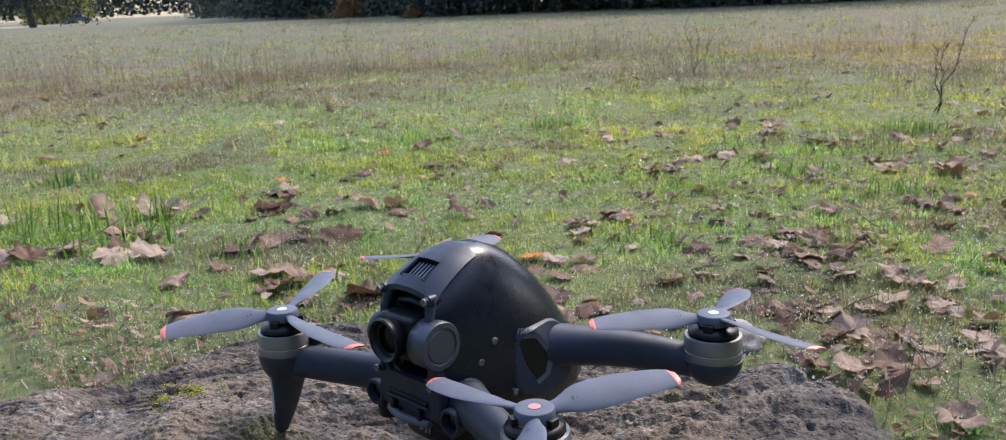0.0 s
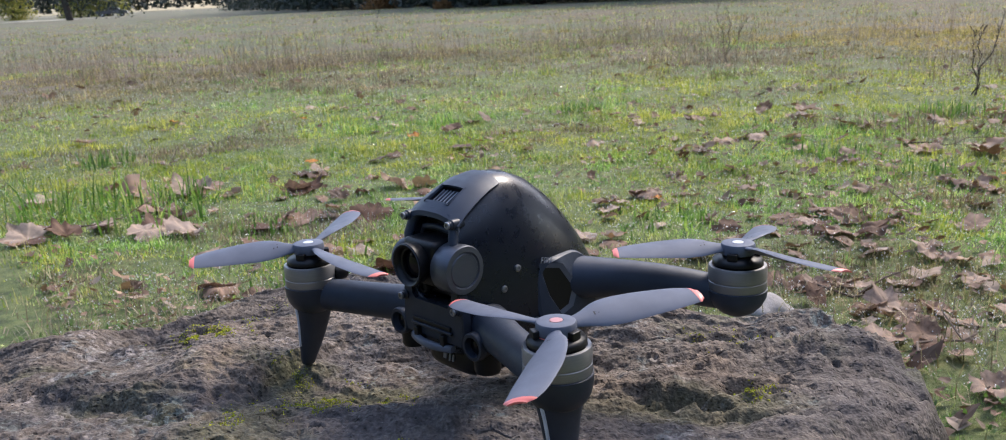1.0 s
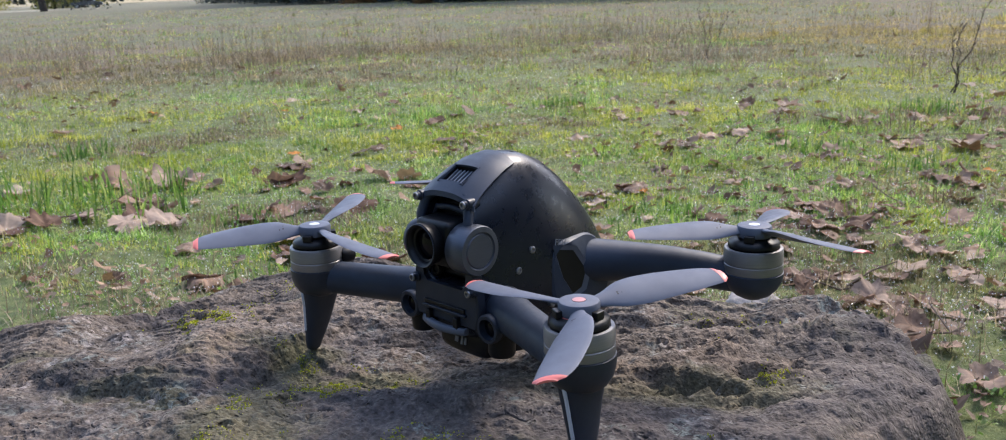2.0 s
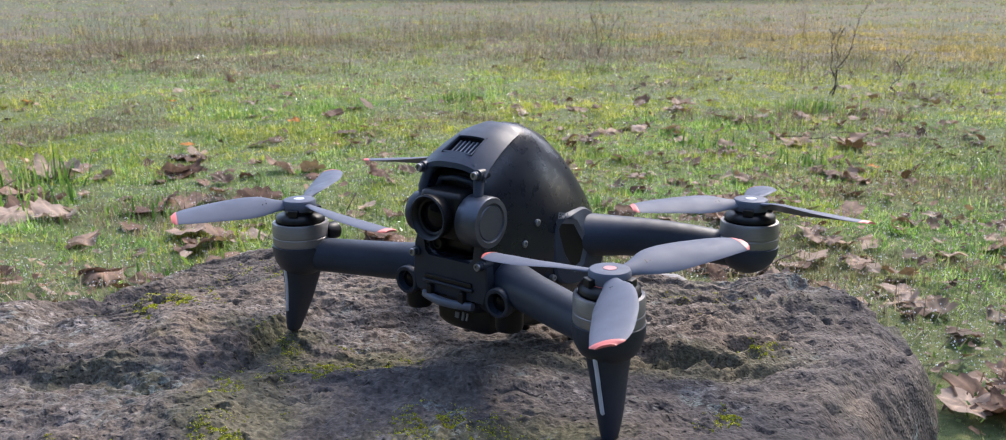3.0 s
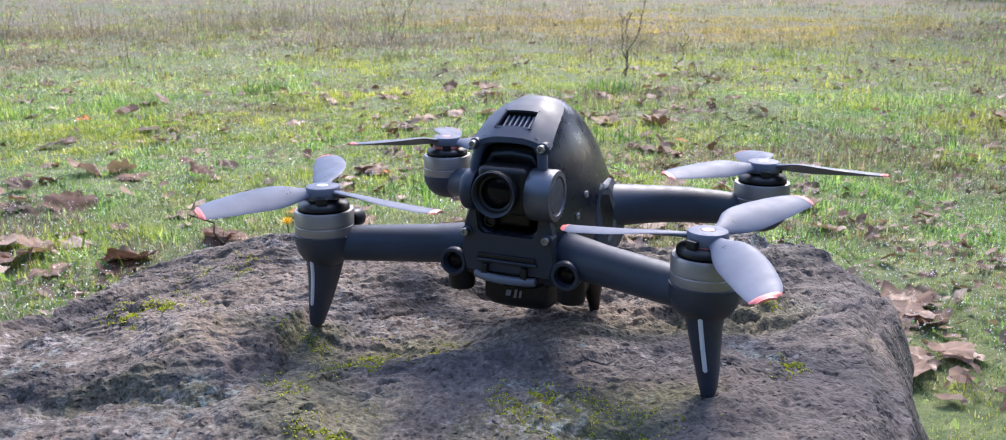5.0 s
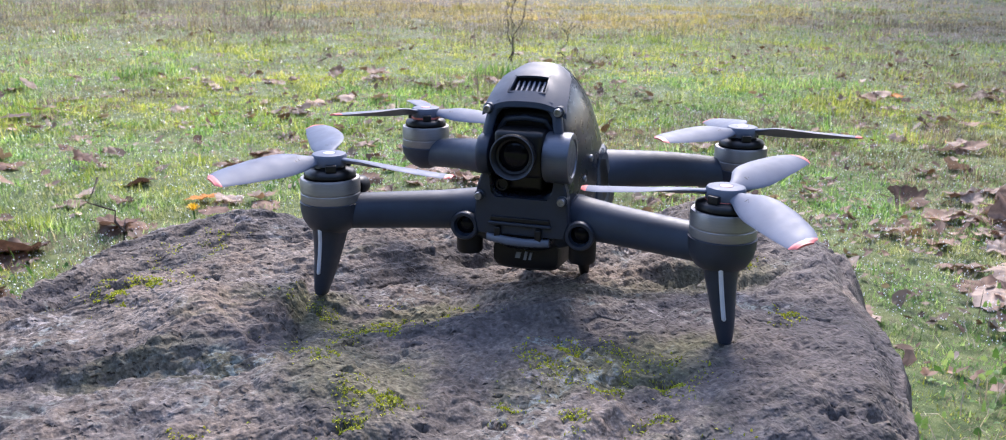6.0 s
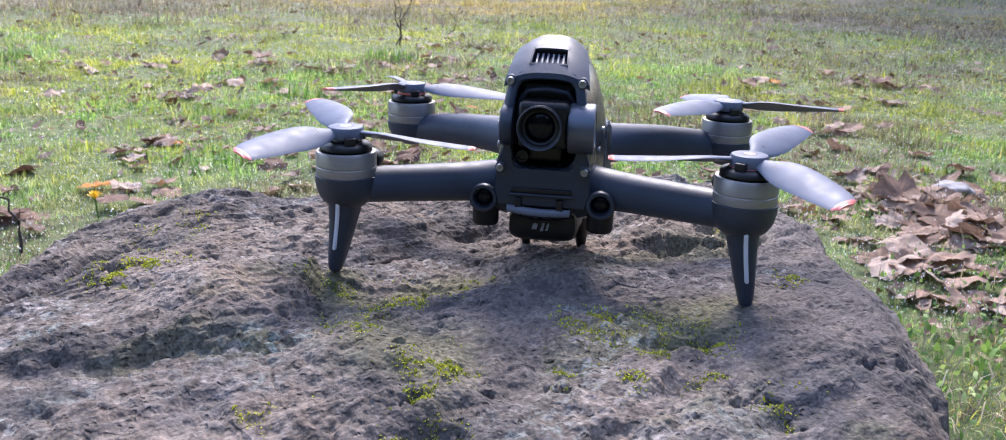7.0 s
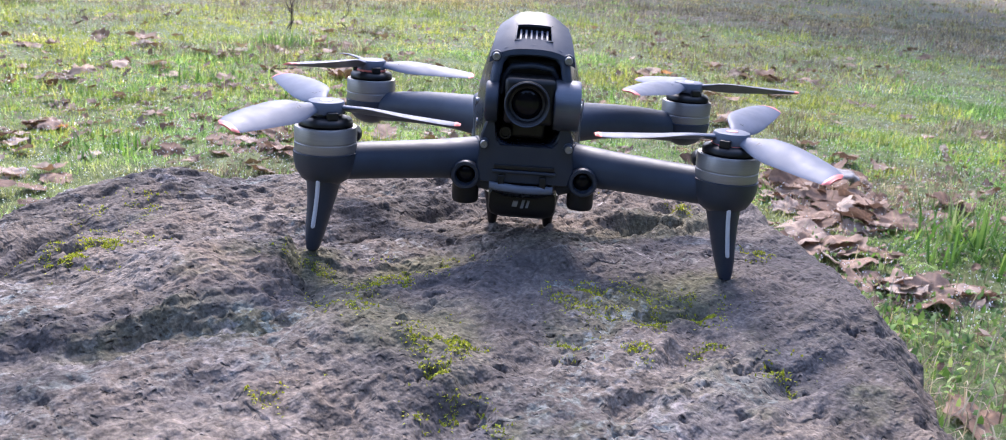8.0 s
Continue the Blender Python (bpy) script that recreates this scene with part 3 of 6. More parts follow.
def make_rock_mesh():
    na, nt, ns = ROCK_N, 310, 48
    ang, rr = ROCK_ANG, RIM_R
    rings = []
    for i in range(1, nt + 1):
        q = (i / nt) ** 0.85
        x, y = MID[0] + q * rr * np.cos(ang), MID[1] + q * rr * np.sin(ang)
        z = rock_top(x, y)
        rings.append(np.stack([x, y, z], 1))
    top = rings[-1]
    for k in range(1, ns + 1):
        s = k / ns
        flank = bell(ang, 0.0, -0.16, 0.0, 0.3, 1.0)
        out = (0.010 * math.sin(min(s * 3.5, 1.0) * math.pi / 2) + 0.016 * s) * (1 - flank) + 0.026 * flank * min(1.0, s / 0.11) ** 0.8
        arc = np.cumsum(np.hypot(np.diff(top[:, 0], append=top[0, 0]), np.diff(top[:, 1], append=top[0, 1])))
        z = top[:, 2] * (1 - s) - 0.06 * s
        slices = 3 * fbm(arc * 7 + 2, z * 16, 4, 0.5)
        chip = (0.014 + 0.010 * flank) * fbm(arc * 9, z * 9, 6, 0.62) + 0.008 * np.abs(fbm(arc * 30, z * 30 + 4, 4, 0.6)) + (0.006 + 0.012 * flank) * (np.floor(slices) + step(0, 0.15, slices - np.floor(slices))) / 3 + 0.002 * fbm(arc * 120, z * 120, 3, 0.6)
        f = (rr + out + chip * min(1.0, 4 * s))
        rings.append(np.stack([MID[0] + f * np.cos(ang), MID[1] + f * np.sin(ang), z], 1))
    pts = np.concatenate([np.array([[MID[0], MID[1], float(rock_top(MID[0], MID[1]))]])] + rings)
    n_r = len(rings)
    idx = 1 + np.arange(n_r - 1)[:, None] * na + np.arange(na)[None, :]
    nxt = 1 + np.arange(n_r - 1)[:, None] * na + (np.arange(na)[None, :] + 1) % na
    quads = np.stack([idx, idx + na, nxt + na, nxt], -1).reshape(-1, 4)
    faces = [(0, 1 + j, 1 + (j + 1) % na) for j in range(na)] + [tuple(q) for q in quads.tolist()]
    me = bpy.data.meshes.new("boulder")
    me.from_pydata(pts.tolist(), [], faces)
    me.materials.append(ROCK)
    me.shade_smooth()
    return me


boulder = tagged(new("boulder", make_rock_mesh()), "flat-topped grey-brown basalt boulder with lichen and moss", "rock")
# moss cushions: many tiny leaflets on the boulder
def leaflets(name, xs, ys, zs, length, width, material, spread=0.6, rng=None, rows=None):
    """Blades as one mesh: five points each, bent over; rows gives their own lengths."""
    rng = rng or np.random.RandomState(3)
    n = len(xs)
    h = length * rng.uniform(0.55, 1.3, n) if rows is None else rows
    a = rng.uniform(0, 2 * math.pi, n)
    lean = np.abs(rng.normal(0, spread, n)).clip(0, 1.35)
    w = width * rng.uniform(0.7, 1.3, n)
    t = a + math.pi / 2 + rng.normal(0, 0.5, n)
    dx, dy = np.cos(a), np.sin(a)
    sx, sy = np.cos(t) * w / 2, np.sin(t) * w / 2
    v = np.zeros((n, 5, 3))
    for i, (f, g) in enumerate(((0, 1.0), (0.55, 0.85))):
        out = h * f * np.sin(lean * (0.35 + 0.5 * f))
        up = h * f * np.cos(lean * (0.35 + 0.5 * f))
        v[:, 2 * i] = np.stack([xs + dx * out - sx * g, ys + dy * out - sy * g, zs + up], 1)
        v[:, 2 * i + 1] = np.stack([xs + dx * out + sx * g, ys + dy * out + sy * g, zs + up], 1)
    v[:, 4] = np.stack([xs + dx * h * np.sin(lean), ys + dy * h * np.sin(lean), zs + h * np.cos(lean)], 1)
    me = bpy.data.meshes.new(name)
    k = np.arange(n)[:, None] * 5
    tris = np.concatenate([k + [0, 1, 3], k + [0, 3, 2], k + [2, 3, 4]], 1).reshape(-1)
    me.vertices.add(n * 5)
    me.vertices.foreach_set("co", v.reshape(-1))
    me.loops.add(n * 9)
    me.loops.foreach_set("vertex_index", tris.astype(np.int32))
    me.polygons.add(n * 3)
    me.polygons.foreach_set("loop_start", (np.arange(n * 3) * 3).astype(np.int32))
    me.polygons.foreach_set("use_smooth", np.ones(n * 3, bool))
    me.update(calc_edges=True)
    me.materials.append(material)
    return me


def short_blades(name, xs, ys, zs, h, width, material, spread, rng):
    """Short grass as one mesh: a pointed triangle for each blade."""
    n = len(xs)
    a = rng.uniform(0, 2 * math.pi, n)
    lean = np.abs(rng.normal(0, spread, n)).clip(0, 1.35)
    t = a + math.pi / 2 + rng.normal(0, 0.6, n)
    w = width * rng.uniform(0.7, 1.3, n) / 2
    sx, sy = np.cos(t) * w, np.sin(t) * w
    tip = np.stack([xs + np.cos(a) * h * np.sin(lean), ys + np.sin(a) * h * np.sin(lean), zs + h * np.cos(lean)], 1)
    v = np.stack([np.stack([xs - sx, ys - sy, zs], 1), np.stack([xs + sx, ys + sy, zs], 1), tip], 1)
    me = bpy.data.meshes.new(name)
    me.vertices.add(n * 3)
    me.vertices.foreach_set("co", v.reshape(-1))
    me.loops.add(n * 3)
    me.loops.foreach_set("vertex_index", np.arange(n * 3, dtype=np.int32))
    me.polygons.add(n)
    me.polygons.foreach_set("loop_start", (np.arange(n) * 3).astype(np.int32))
    me.update(calc_edges=True)
    me.materials.append(material)
    return me


def moss_patch(cx, cy, r, count, seed):
    rng = np.random.RandomState(seed)
    count = int(count * 3.2)
    x, y = cx + rng.normal(0, r * 1.15, count), cy + rng.normal(0, r * 0.85, count)
    keep = fbm(x * 95 + seed, y * 95, 3) > 0.08
    x, y = x[keep], y[keep]
    me = leaflets("moss_patch", x, y, rock_top(x, y) - 0.0006, 0.0017, 0.0010, MOSS, 1.2, rng)
    tagged(new("moss_patch", me), "yellow-green moss cushion growing on the boulder", "moss", "moss on the boulder", "stuff")


MOSS_SPOTS = [(-0.209, 0.611, 0.010, 900), (-0.195, 0.616, 0.009, 500), (-0.204, 0.655, 0.012, 350), (-0.152, 0.692, 0.012, 260), (-0.098, 0.526, 0.007, 420), (-0.088, 0.518, 0.009, 420), (-0.062, 0.503, 0.010, 380),
              (-0.103, 0.498, 0.008, 220), (-0.125, 0.536, 0.008, 260), (-0.15, 0.52, 0.005, 120), (-0.135, 0.481, 0.010, 170), (-0.127, 0.449, 0.012, 110), (-0.137, 0.427, 0.004, 150), (-0.128, 0.418, 0.005, 160), (-0.148, 0.405, 0.005, 220),
              (-0.212, 0.432, 0.006, 120), (-0.086, 0.399, 0.004, 200), (-0.069, 0.378, 0.004, 240)]
MOSS_SPOTS += [(-0.037, 0.431, 0.010, 420), (-0.03, 0.415, 0.014, 260), (-0.029, 0.393, 0.006, 620), (-0.013, 0.384, 0.005, 480), (-0.005, 0.392, 0.01, 160), (0.092, 0.42, 0.006, 260), (-0.035, 0.36, 0.004, 120), (-0.026, 0.33, 0.007, 160), (0.142, 0.512, 0.006, 200),
               (0.138, 0.595, 0.012, 160), (-0.16, 0.37, 0.006, 260), (-0.152, 0.392, 0.006, 160)]
for i, spot in enumerate(MOSS_SPOTS):
    moss_patch(*spot, 40 + i)

# ---- drone ----
MM = 0.001


def mm(shape):
    return [Vector(v) * MM for v in shape[0]], shape[1]


def part(name, shape, material, parent, label="", angle=40):
    return put(name, mesh_of(name, *mm(shape), material, angle), parent, label)


drone = thing("quadcopter_drone", "dark grey four-rotor camera drone standing on the boulder", "drone", pose(-0.0365, 0.4795, 0.3315, 0, 0, -44.19))

# shell: stations from nose to tail (depth, bottom, top, half width, power)
STATIONS = [(13, 33, 102, 20.5, 4.2), (15, 31, 105, 21.8, 4.0), (20, 28, 108.5, 23.4, 3.6), (28, 24, 113, 25.0, 3.2), (38, 20, 117.5, 26.8, 2.9), (49, 15, 120.5, 28.4, 2.7), (61, 10, 119.4, 29, 2.6),
            (74, 7, 114, 28.6, 2.6), (86, 5, 105, 27.4, 2.6), (97, 5, 94.5, 25.8, 2.5), (107, 6, 82.5, 23.5, 2.5), (115, 8, 70, 21.5, 2.5), (123, 11, 56.5, 19, 2.5), (130, 15, 48.5, 16, 2.4), (134, 20, 42, 11, 2.2), (136, 26, 36, 5, 2.0)]


def shell_ring(y, lo, hi, w, p, n=64):
    mid, half = (lo + hi) / 2, (hi - lo) / 2
    out = []
    for v in ring((0, 0, 0), (1, 0, 0), (0, 0, 1), n, p):
        z = mid + v.z * half
        narrow = 1 - 0.24 * max(0.0, (z - 66) / 58) ** 1.3 - 0.12 * max(0.0, (45 - z) / 40)
        back = max(0.0, z - 92) * 0.35 * max(0.0, (40 - y) / 27)
        out.append(Vector((v.x * w * narrow, y + back, z)))
    return out


def bay_ring(y, grow, n=64):
    """The mouth of the camera bay in the nose."""
    out = []
    for v in ring((0, 0, 0), (1, 0, 0), (0, 0, 1), n, 5.0):
        z = 82 + v.z * (24.5 + grow)
        out.append(Vector((v.x * (16.8 + grow) * (1 - 0.12 * max(0.0, (z - 82) / 25)), y + max(0.0, z - 92) * 0.35, z)))
    return out


nose = [bay_ring(44, -4), bay_ring(30, -1.5), bay_ring(14.5, -0.6), bay_ring(13.2, 0), bay_ring(12.6, 0.8)]
shell = part("shell", loft(nose + [shell_ring(*s) for s in STATIONS]), SHELL, drone, "smooth black plastic shell", 35)

# brow panel with the air intake, sits proud on the top of the nose
def brow():
    """A hood over the bay: a bent plate that follows the shell's top."""
    rows, verts, faces = [(12.5, 102.5, 18.4), (12.8, 105.2, 18.2), (18.5, 109.6, 17.6), (24.0, 112.8, 17.0), (29.5, 115.6, 16.4), (38.0, 119.0, 15.2), (48.0, 120.6, 12.6)], [], []
    n = 20
    for k, (y, z, w) in enumerate(rows):
        for j in range(n + 1):
            u = -1 + 2 * j / n
            verts.append(Vector((u * w * (1 + 0.16 * abs(u) ** 3), y + 1.2 * abs(u) ** 4, z - 4.6 * abs(u) ** 3.4 - 0.6 * u * u + 0.6)))
    m = n + 1
    for k in range(len(rows) - 1):
        for j in range(n):
            a = k * m + j
            if k in (2, 3) and 5 <= j <= 14:
                continue
            faces.append((a, a + 1, a + m + 1, a + m))
    return verts, faces


brow_me = mesh_of("top_cover", *mm(brow()), BODY, 35)
bm = bmesh.new()
bm.from_mesh(brow_me)
bmesh.ops.solidify(bm, geom=list(bm.faces), thickness=0.0012)
bm.to_mesh(brow_me)
bm.free()
top_cover = put("top_cover", smooth(brow_me, 35), drone, "dark grey top cover over the camera bay")
# intake: a recessed black tray with six fins
tray = loft([[Vector((x * k, y + dy, z + dz)) for x, y, z in ((-9.6, 17.6, 109.4), (9.6, 17.6, 109.4), (9.2, 30.4, 116.0), (-9.2, 30.4, 116.0))] for k, dy, dz in ((1.0, 0, 0), (0.96, 0.8, -3.0), (0.9, 1.6, -5.4))], (False, True))
part("air_intake", tray, BLACK, top_cover, "black recessed air intake")
for k in range(6):
    x = -6.6 + k * 2.65
    fin = ([Vector((x + sx * 0.45, y, z)) for sx in (-1, 1) for y, z in ((18.8, 107.6), (29.4, 113.4), (29.6, 107.0), (18.8, 104.0))], [(0, 1, 2, 3), (7, 6, 5, 4), (0, 4, 5, 1), (1, 5, 6, 2), (2, 6, 7, 3), (3, 7, 4, 0)])
    part("fin", fin, BARGREY, top_cover)

# front frame: the plate under the bay with its bolts
def plate():
    outer = [(-22.5, 38), (-24.5, 46), (-23.2, 62), (-20.5, 70), (-17.4, 70), (-16.2, 60), (-13.5, 57.6), (13.5, 57.6), (16.2, 60), (17.4, 70), (20.5, 70), (23.2, 62), (24.5, 46), (22.5, 38)]
    rings = []
    for y, s in ((16, 1.0), (11.2, 1.0), (10.4, 0.965)):
        rings.append([Vector((x * s, y, 49 + (z - 49) * s)) for x, z in outer])
    return loft(rings)


front_plate = part("front_plate", plate(), FRAME, drone, "dark grey front plate", 30)
part("slot", box((-15.5, 9.2, 45.2), (15.0, 11.5, 47.6), 0.5), BLACK, front_plate)
part("slot_lip", box((-16.5, 8.6, 43.4), (16.0, 11.5, 45.0), 0.6), FRAME, front_plate)
for x, z, y in ((-17.7, 101.5, 12.4), (17.7, 101.5, 12.4), (-21.2, 58.0, 9.6), (21.2, 58.0, 9.6)):
    m = pose(x, y, z, 90, 0, 0)
    bolt = part("bolt", lathe([(1.2, -7), (2.6, -6.8), (2.7, 0.2), (2.0, 0.6), (2.0, 2.4), (1.7, 2.8), (1.0, 2.8), (0.9, 1.4), (0.1, 1.4)], 20, m), FRAME, drone)
    part("bolt_head", lathe([(1.4, 2.0), (1.95, 2.2), (1.95, 3.0), (1.7, 3.3), (1.05, 3.3), (0.95, 2.5), (0.1, 2.5)], 20, m), STEEL, bolt, "grey metal socket bolt head")

# thick rounded rim round the mouth of the bay, and the bracket that carries the camera
ARCH = [(-18.6, 68), (-18.4, 80), (-17.8, 92), (-16.4, 99), (-13.0, 103.2), (-7.0, 104.8), (0, 105.2)]
ARCH = ARCH + [(-x, z) for x, z in ARCH[-2::-1]]
part("bay_rim", tube([(x, 12.6 + max(0.0, z - 92) * 0.35, z) for x, z in ARCH], [2.2, 2.4, 2.5, 2.7, 3.0, 3.2, 3.3, 3.2, 3.0, 2.7, 2.5, 2.4, 2.2], 14), BODY, top_cover, "rounded dark lip of the camera bay", 60)
part("gimbal_bracket", tube([(-14.0, 20, 82), (-13.6, 18.5, 91), (-10.0, 17.5, 96.0), (0, 17, 97.2), (10.0, 17.5, 96.0), (13.6, 18.5, 91), (14.0, 20, 82)], [1.5, 1.5, 1.6, 1.6, 1.6, 1.5, 1.5], 12), FRAME, drone, "arched bracket over the camera", 60)

# gimbal camera
gimbal = part("gimbal_housing", join(box((-12.5, 4, 69.5), (12.5, 26, 92.5), 3.0), box((-9, 18, 60), (9, 34, 70), 2.0), box((-14, 20, 88), (14, 36, 101), 4.0)), BLACK, drone, "black camera housing in the nose")
m = pose(-1.2, 4, 80.8, 90, 0, 0)
part("lens_barrel", lathe([(8.5, -4), (10.2, -3), (10.4, 2.5), (11.2, 4.2), (11.2, 6.4), (10.3, 6.8), (9.2, 6.0), (8.6, 3.8), (7.6, 3.4), (7.4, 2.4), (8.2, 0.6)], 40, m, (True, False)), BLACK, gimbal)
part("lens", lathe([(8.3, 1.0), (7.0, 1.9), (5.0, 2.7), (2.5, 3.2), (0.1, 3.3)], 32, m), LENS, gimbal, "dark glass lens")
part("lens_rim", lathe([(10.2, 6.4), (10.8, 6.7), (11.0, 7.0), (10.8, 7.25), (10.3, 7.0)], 40, m, (False, False)), FRAME, gimbal)
m = pose(19.2, 13.5, 79.0, 0, 90, 0)
motor = part("roll_motor", lathe([(9, -7.5), (12.0, -7.0), (12.6, -6.2), (12.6, 4.8), (12.1, 5.8), (9.6, 6.0), (9.3, 5.2), (8.8, 5.0), (8.2, 5.6), (0.1, 5.8)], 48, m), GIMBAL, drone, "gunmetal camera motor")
m = pose(-18.6, 12.5, 79.0, 0, -90, 0)
part("pivot_cap", lathe([(6, -3.5), (9.6, -3.0), (10.2, -2.2), (10.2, 2.2), (9.4, 3.2), (4.0, 3.6), (0.1, 3.6)], 36, m), FRAME, drone)
m = pose(-11.0, 18, 63.0, 90, 0, 0)
part("sensor_knob", lathe([(3.4, -3), (3.6, 3), (3.0, 3.8), (2.2, 3.8), (2.0, 2.6), (0.1, 2.6)], 20, m), BLACK, drone)

# vision sensors under the front arms
for s in (-1, 1):
    x = 30.0 * s
    pod = part("vision_sensor", join(lathe([(4.5, 25.5), (6.3, 24.6), (6.9, 26.0), (7.0, 38), (6.6, 44), (4.5, 46.5), (0.1, 47)], 28, pose(x, 20.5, 0)),
                                     lathe([(6.4, -9), (7.2, -8), (7.3, 5.5), (6.9, 6.9), (5.6, 7.2), (4.9, 5.6), (4.6, 3.6)], 32, pose(x, 19.5, 40.5, 90, 0, 0), (True, False))), BLACK, drone, "black forward sensor pod")
    part("sensor_ring", lathe([(6.9, 5.0), (7.5, 5.6), (7.5, 8.4), (6.9, 9.2), (5.4, 9.2), (4.9, 7.6), (4.8, 5.6)], 32, pose(x, 19.5, 40.5, 90, 0, 0), (False, False)), FRAME, pod)
    part("sensor_lens", lathe([(4.9, 5.4), (4.0, 6.2), (2.0, 6.8), (0.1, 7.0)], 24, pose(x, 19.5, 40.5, 90, 0, 0)), LENS, pod)
    part("sensor_bracket", tube([(17 * s, 21, 37), (24 * s, 20, 39), (30 * s, 21, 40)], [6.5, 6.2, 5.0], 14), FRAME, drone)

# latch bar and battery
def latch():
    rings = []
    for k in range(13):
        u = -1 + k / 6
        rings.append(ring((u * 16.2 - 1.3, 6.8 + 4.0 * u * u, 36.0 - 0.5 * u), (0, 1.7, 0), (0, 0.3, 1.9), 12, 3))
    return loft(rings)


part("latch_bar", latch(), BARGREY, drone, "blue-grey latch bar above the battery")
for x in (-11.5, 9.5):
    part("latch_arm", box((x - 1.6, 7.6, 35.0), (x + 1.6, 20, 42.5), 0.6), BLACK, drone)


def battery_shape():
    rings = []
    for y, w, lo, hi in ((20.6, 14.5, 21.0, 30.5), (21.4, 17.2, 18.2, 32.0), (24.0, 18.0, 16.0, 33.0), (50, 18.5, 12.5, 38), (80, 18.0, 5.0, 34), (100, 16.0, 0.5, 30), (112, 12, 3.0, 28)):
        rings.append(ring((0, y, (lo + hi) / 2), (w, 0, 0), (0, 0, (hi - lo) / 2), 40, 4.5))
    return loft(rings)


battery = part("battery", battery_shape(), BLACK, drone, "black battery pack")
# maker's mark as three plain slanted bars
for x, w, h in ((-3.6, 2.6, 3.2), (0.4, 1.5, 4.6), (3.0, 1.3, 4.0)):
    bar = [Vector((x + dx + (z - 24.6) * 0.22, y, z)) for y in (19.9, 21.0) for dx, z in ((-w / 2, 24.6 - h / 2), (w / 2, 24.6 - h / 2), (w / 2, 24.6 + h / 2), (-w / 2, 24.6 + h / 2))]
    part("mark_bar", (bar, [(0, 1, 2, 3), (7, 6, 5, 4), (0, 4, 5, 1), (1, 5, 6, 2), (2, 6, 7, 3), (3, 7, 4, 0)]), LOGO, battery, "pale grey printed bar")
for s in (-1, 1):
    part("rear_foot", tube([(15.5 * s, 93, 12), (16.5 * s, 94.5, 4), (16.8 * s, 95.5, -4), (16.9 * s, 96.3, -9.5), (16.9 * s, 96.4, -10.6)], [7.5, 5.0, 3.4, 2.6, 1.6], 14), BLACK, drone)

# side vents with their pale mark
FAIRING = [(20, 81, 53.0, 23, 20.5), (29.4, 81, 53.0, 22.5, 20.2), (31.0, 81.3, 52.9, 22.0, 19.9), (31.7, 81.8, 52.8, 20.8, 19.2)]


def tuck(y, z, x):
    """How far the fairing leans in to meet the shell's shoulder."""
    return 0.55 * max(0.0, z - 73 + 0.45 * max(0.0, y - 70)) * min(1.0, max(0.0, (37 - x) / 5)) + 0.14 * max(0.0, 78 - y)


MOUTH = ((62, 70.5), (76.5, 67.3), (87, 53.5), (83, 44), (75.5, 41.5), (68, 53))


def mouth_ring(s, x, k, slide=0.0):
    return [Vector((s * (x - tuck(75 + (y - 75) * k, 55 + (z - 55) * k, x)), 75 + (y - 75) * k - slide, 55 + (z - 55) * k)) for y, z in MOUTH]


def holed_face(outer, inner):
    """A face between two loops."""
    bm = bmesh.new()
    edges = []
    for loop in (outer, inner):
        vs = [bm.verts.new(v) for v in loop]
        edges += [bm.edges.new((vs[i], vs[(i + 1) % len(vs)])) for i in range(len(vs))]
    bmesh.ops.triangle_fill(bm, use_beauty=True, use_dissolve=False, edges=edges)
    bm.verts.index_update()
    out = [v.co.copy() for v in bm.verts], [tuple(v.index for v in f.verts) for f in bm.faces]
    bm.free()
    return out


for s in (-1, 1):
    rings = []
    for x, y, z, ry, rz in FAIRING:
        lean = 0.3 * max(0.0, (36 - x) / 16)
        rings.append([v - Vector((s * tuck(v.y, v.z, x), (v.z - z) * lean, 0)) for v in ring((x * s, y, z), (0, ry, 0), (0, 0, rz), 44, 2.0 + 2.2 * max(0.0, (42 - x) / 22))])
    panel = part("arm_fairing", join(loft(rings, (True, False)), holed_face(rings[-1], mouth_ring(s, 31.7, 1.12))), BODY, drone, "dark grey fairing where the rear arm leaves the shell", 35)
    # bevel in a paler plastic than the fairing, so that it looks lit
    part("vent_rim", loft([mouth_ring(s, 31.7, 1.12), mouth_ring(s, 31.6, 1.1), mouth_ring(s, 30.9, 0.92, 1.6), mouth_ring(s, 30.4, 0.9, 1.6)], (False, False)), BARGREY, panel, "bevelled inner wall of the side vent, paler to look lit", 30)
    # shallow black plate in place of the vent's shaded depth
    part("side_vent", loft([mouth_ring(s, 28.4, 0.95, 1.6), mouth_ring(s, 31.0, 0.94, 1.6)]), BLACK, panel, "black plate for the shaded depth of the side vent", 30)
    for y, z, x in ((46.6, 72.8, 27.9), (37.7, 63.5, 26.6), (59.5, 40.5, 29.0), (79, 36.0, 29.6), (97.7, 38.2, 26.5)):
        part("side_screw", lathe([(0.6, -2.5), (1.9, -1.8), (1.9, 0.5), (1.5, 0.8), (0.9, 0.8), (0.7, 0.2), (0.1, 0.2)], 14, pose(s * x, y, z, 0, 90 * s, 0)), STEEL, drone)
label_curve = bpy.data.curves.new("series_lettering", "FONT")
label_curve.body, label_curve.size, label_curve.extrude = "FPV", 0.0048, 0.00012
label_curve.materials.append(LOGO)
lettering = new("series_lettering", label_curve)
lettering.parent = drone
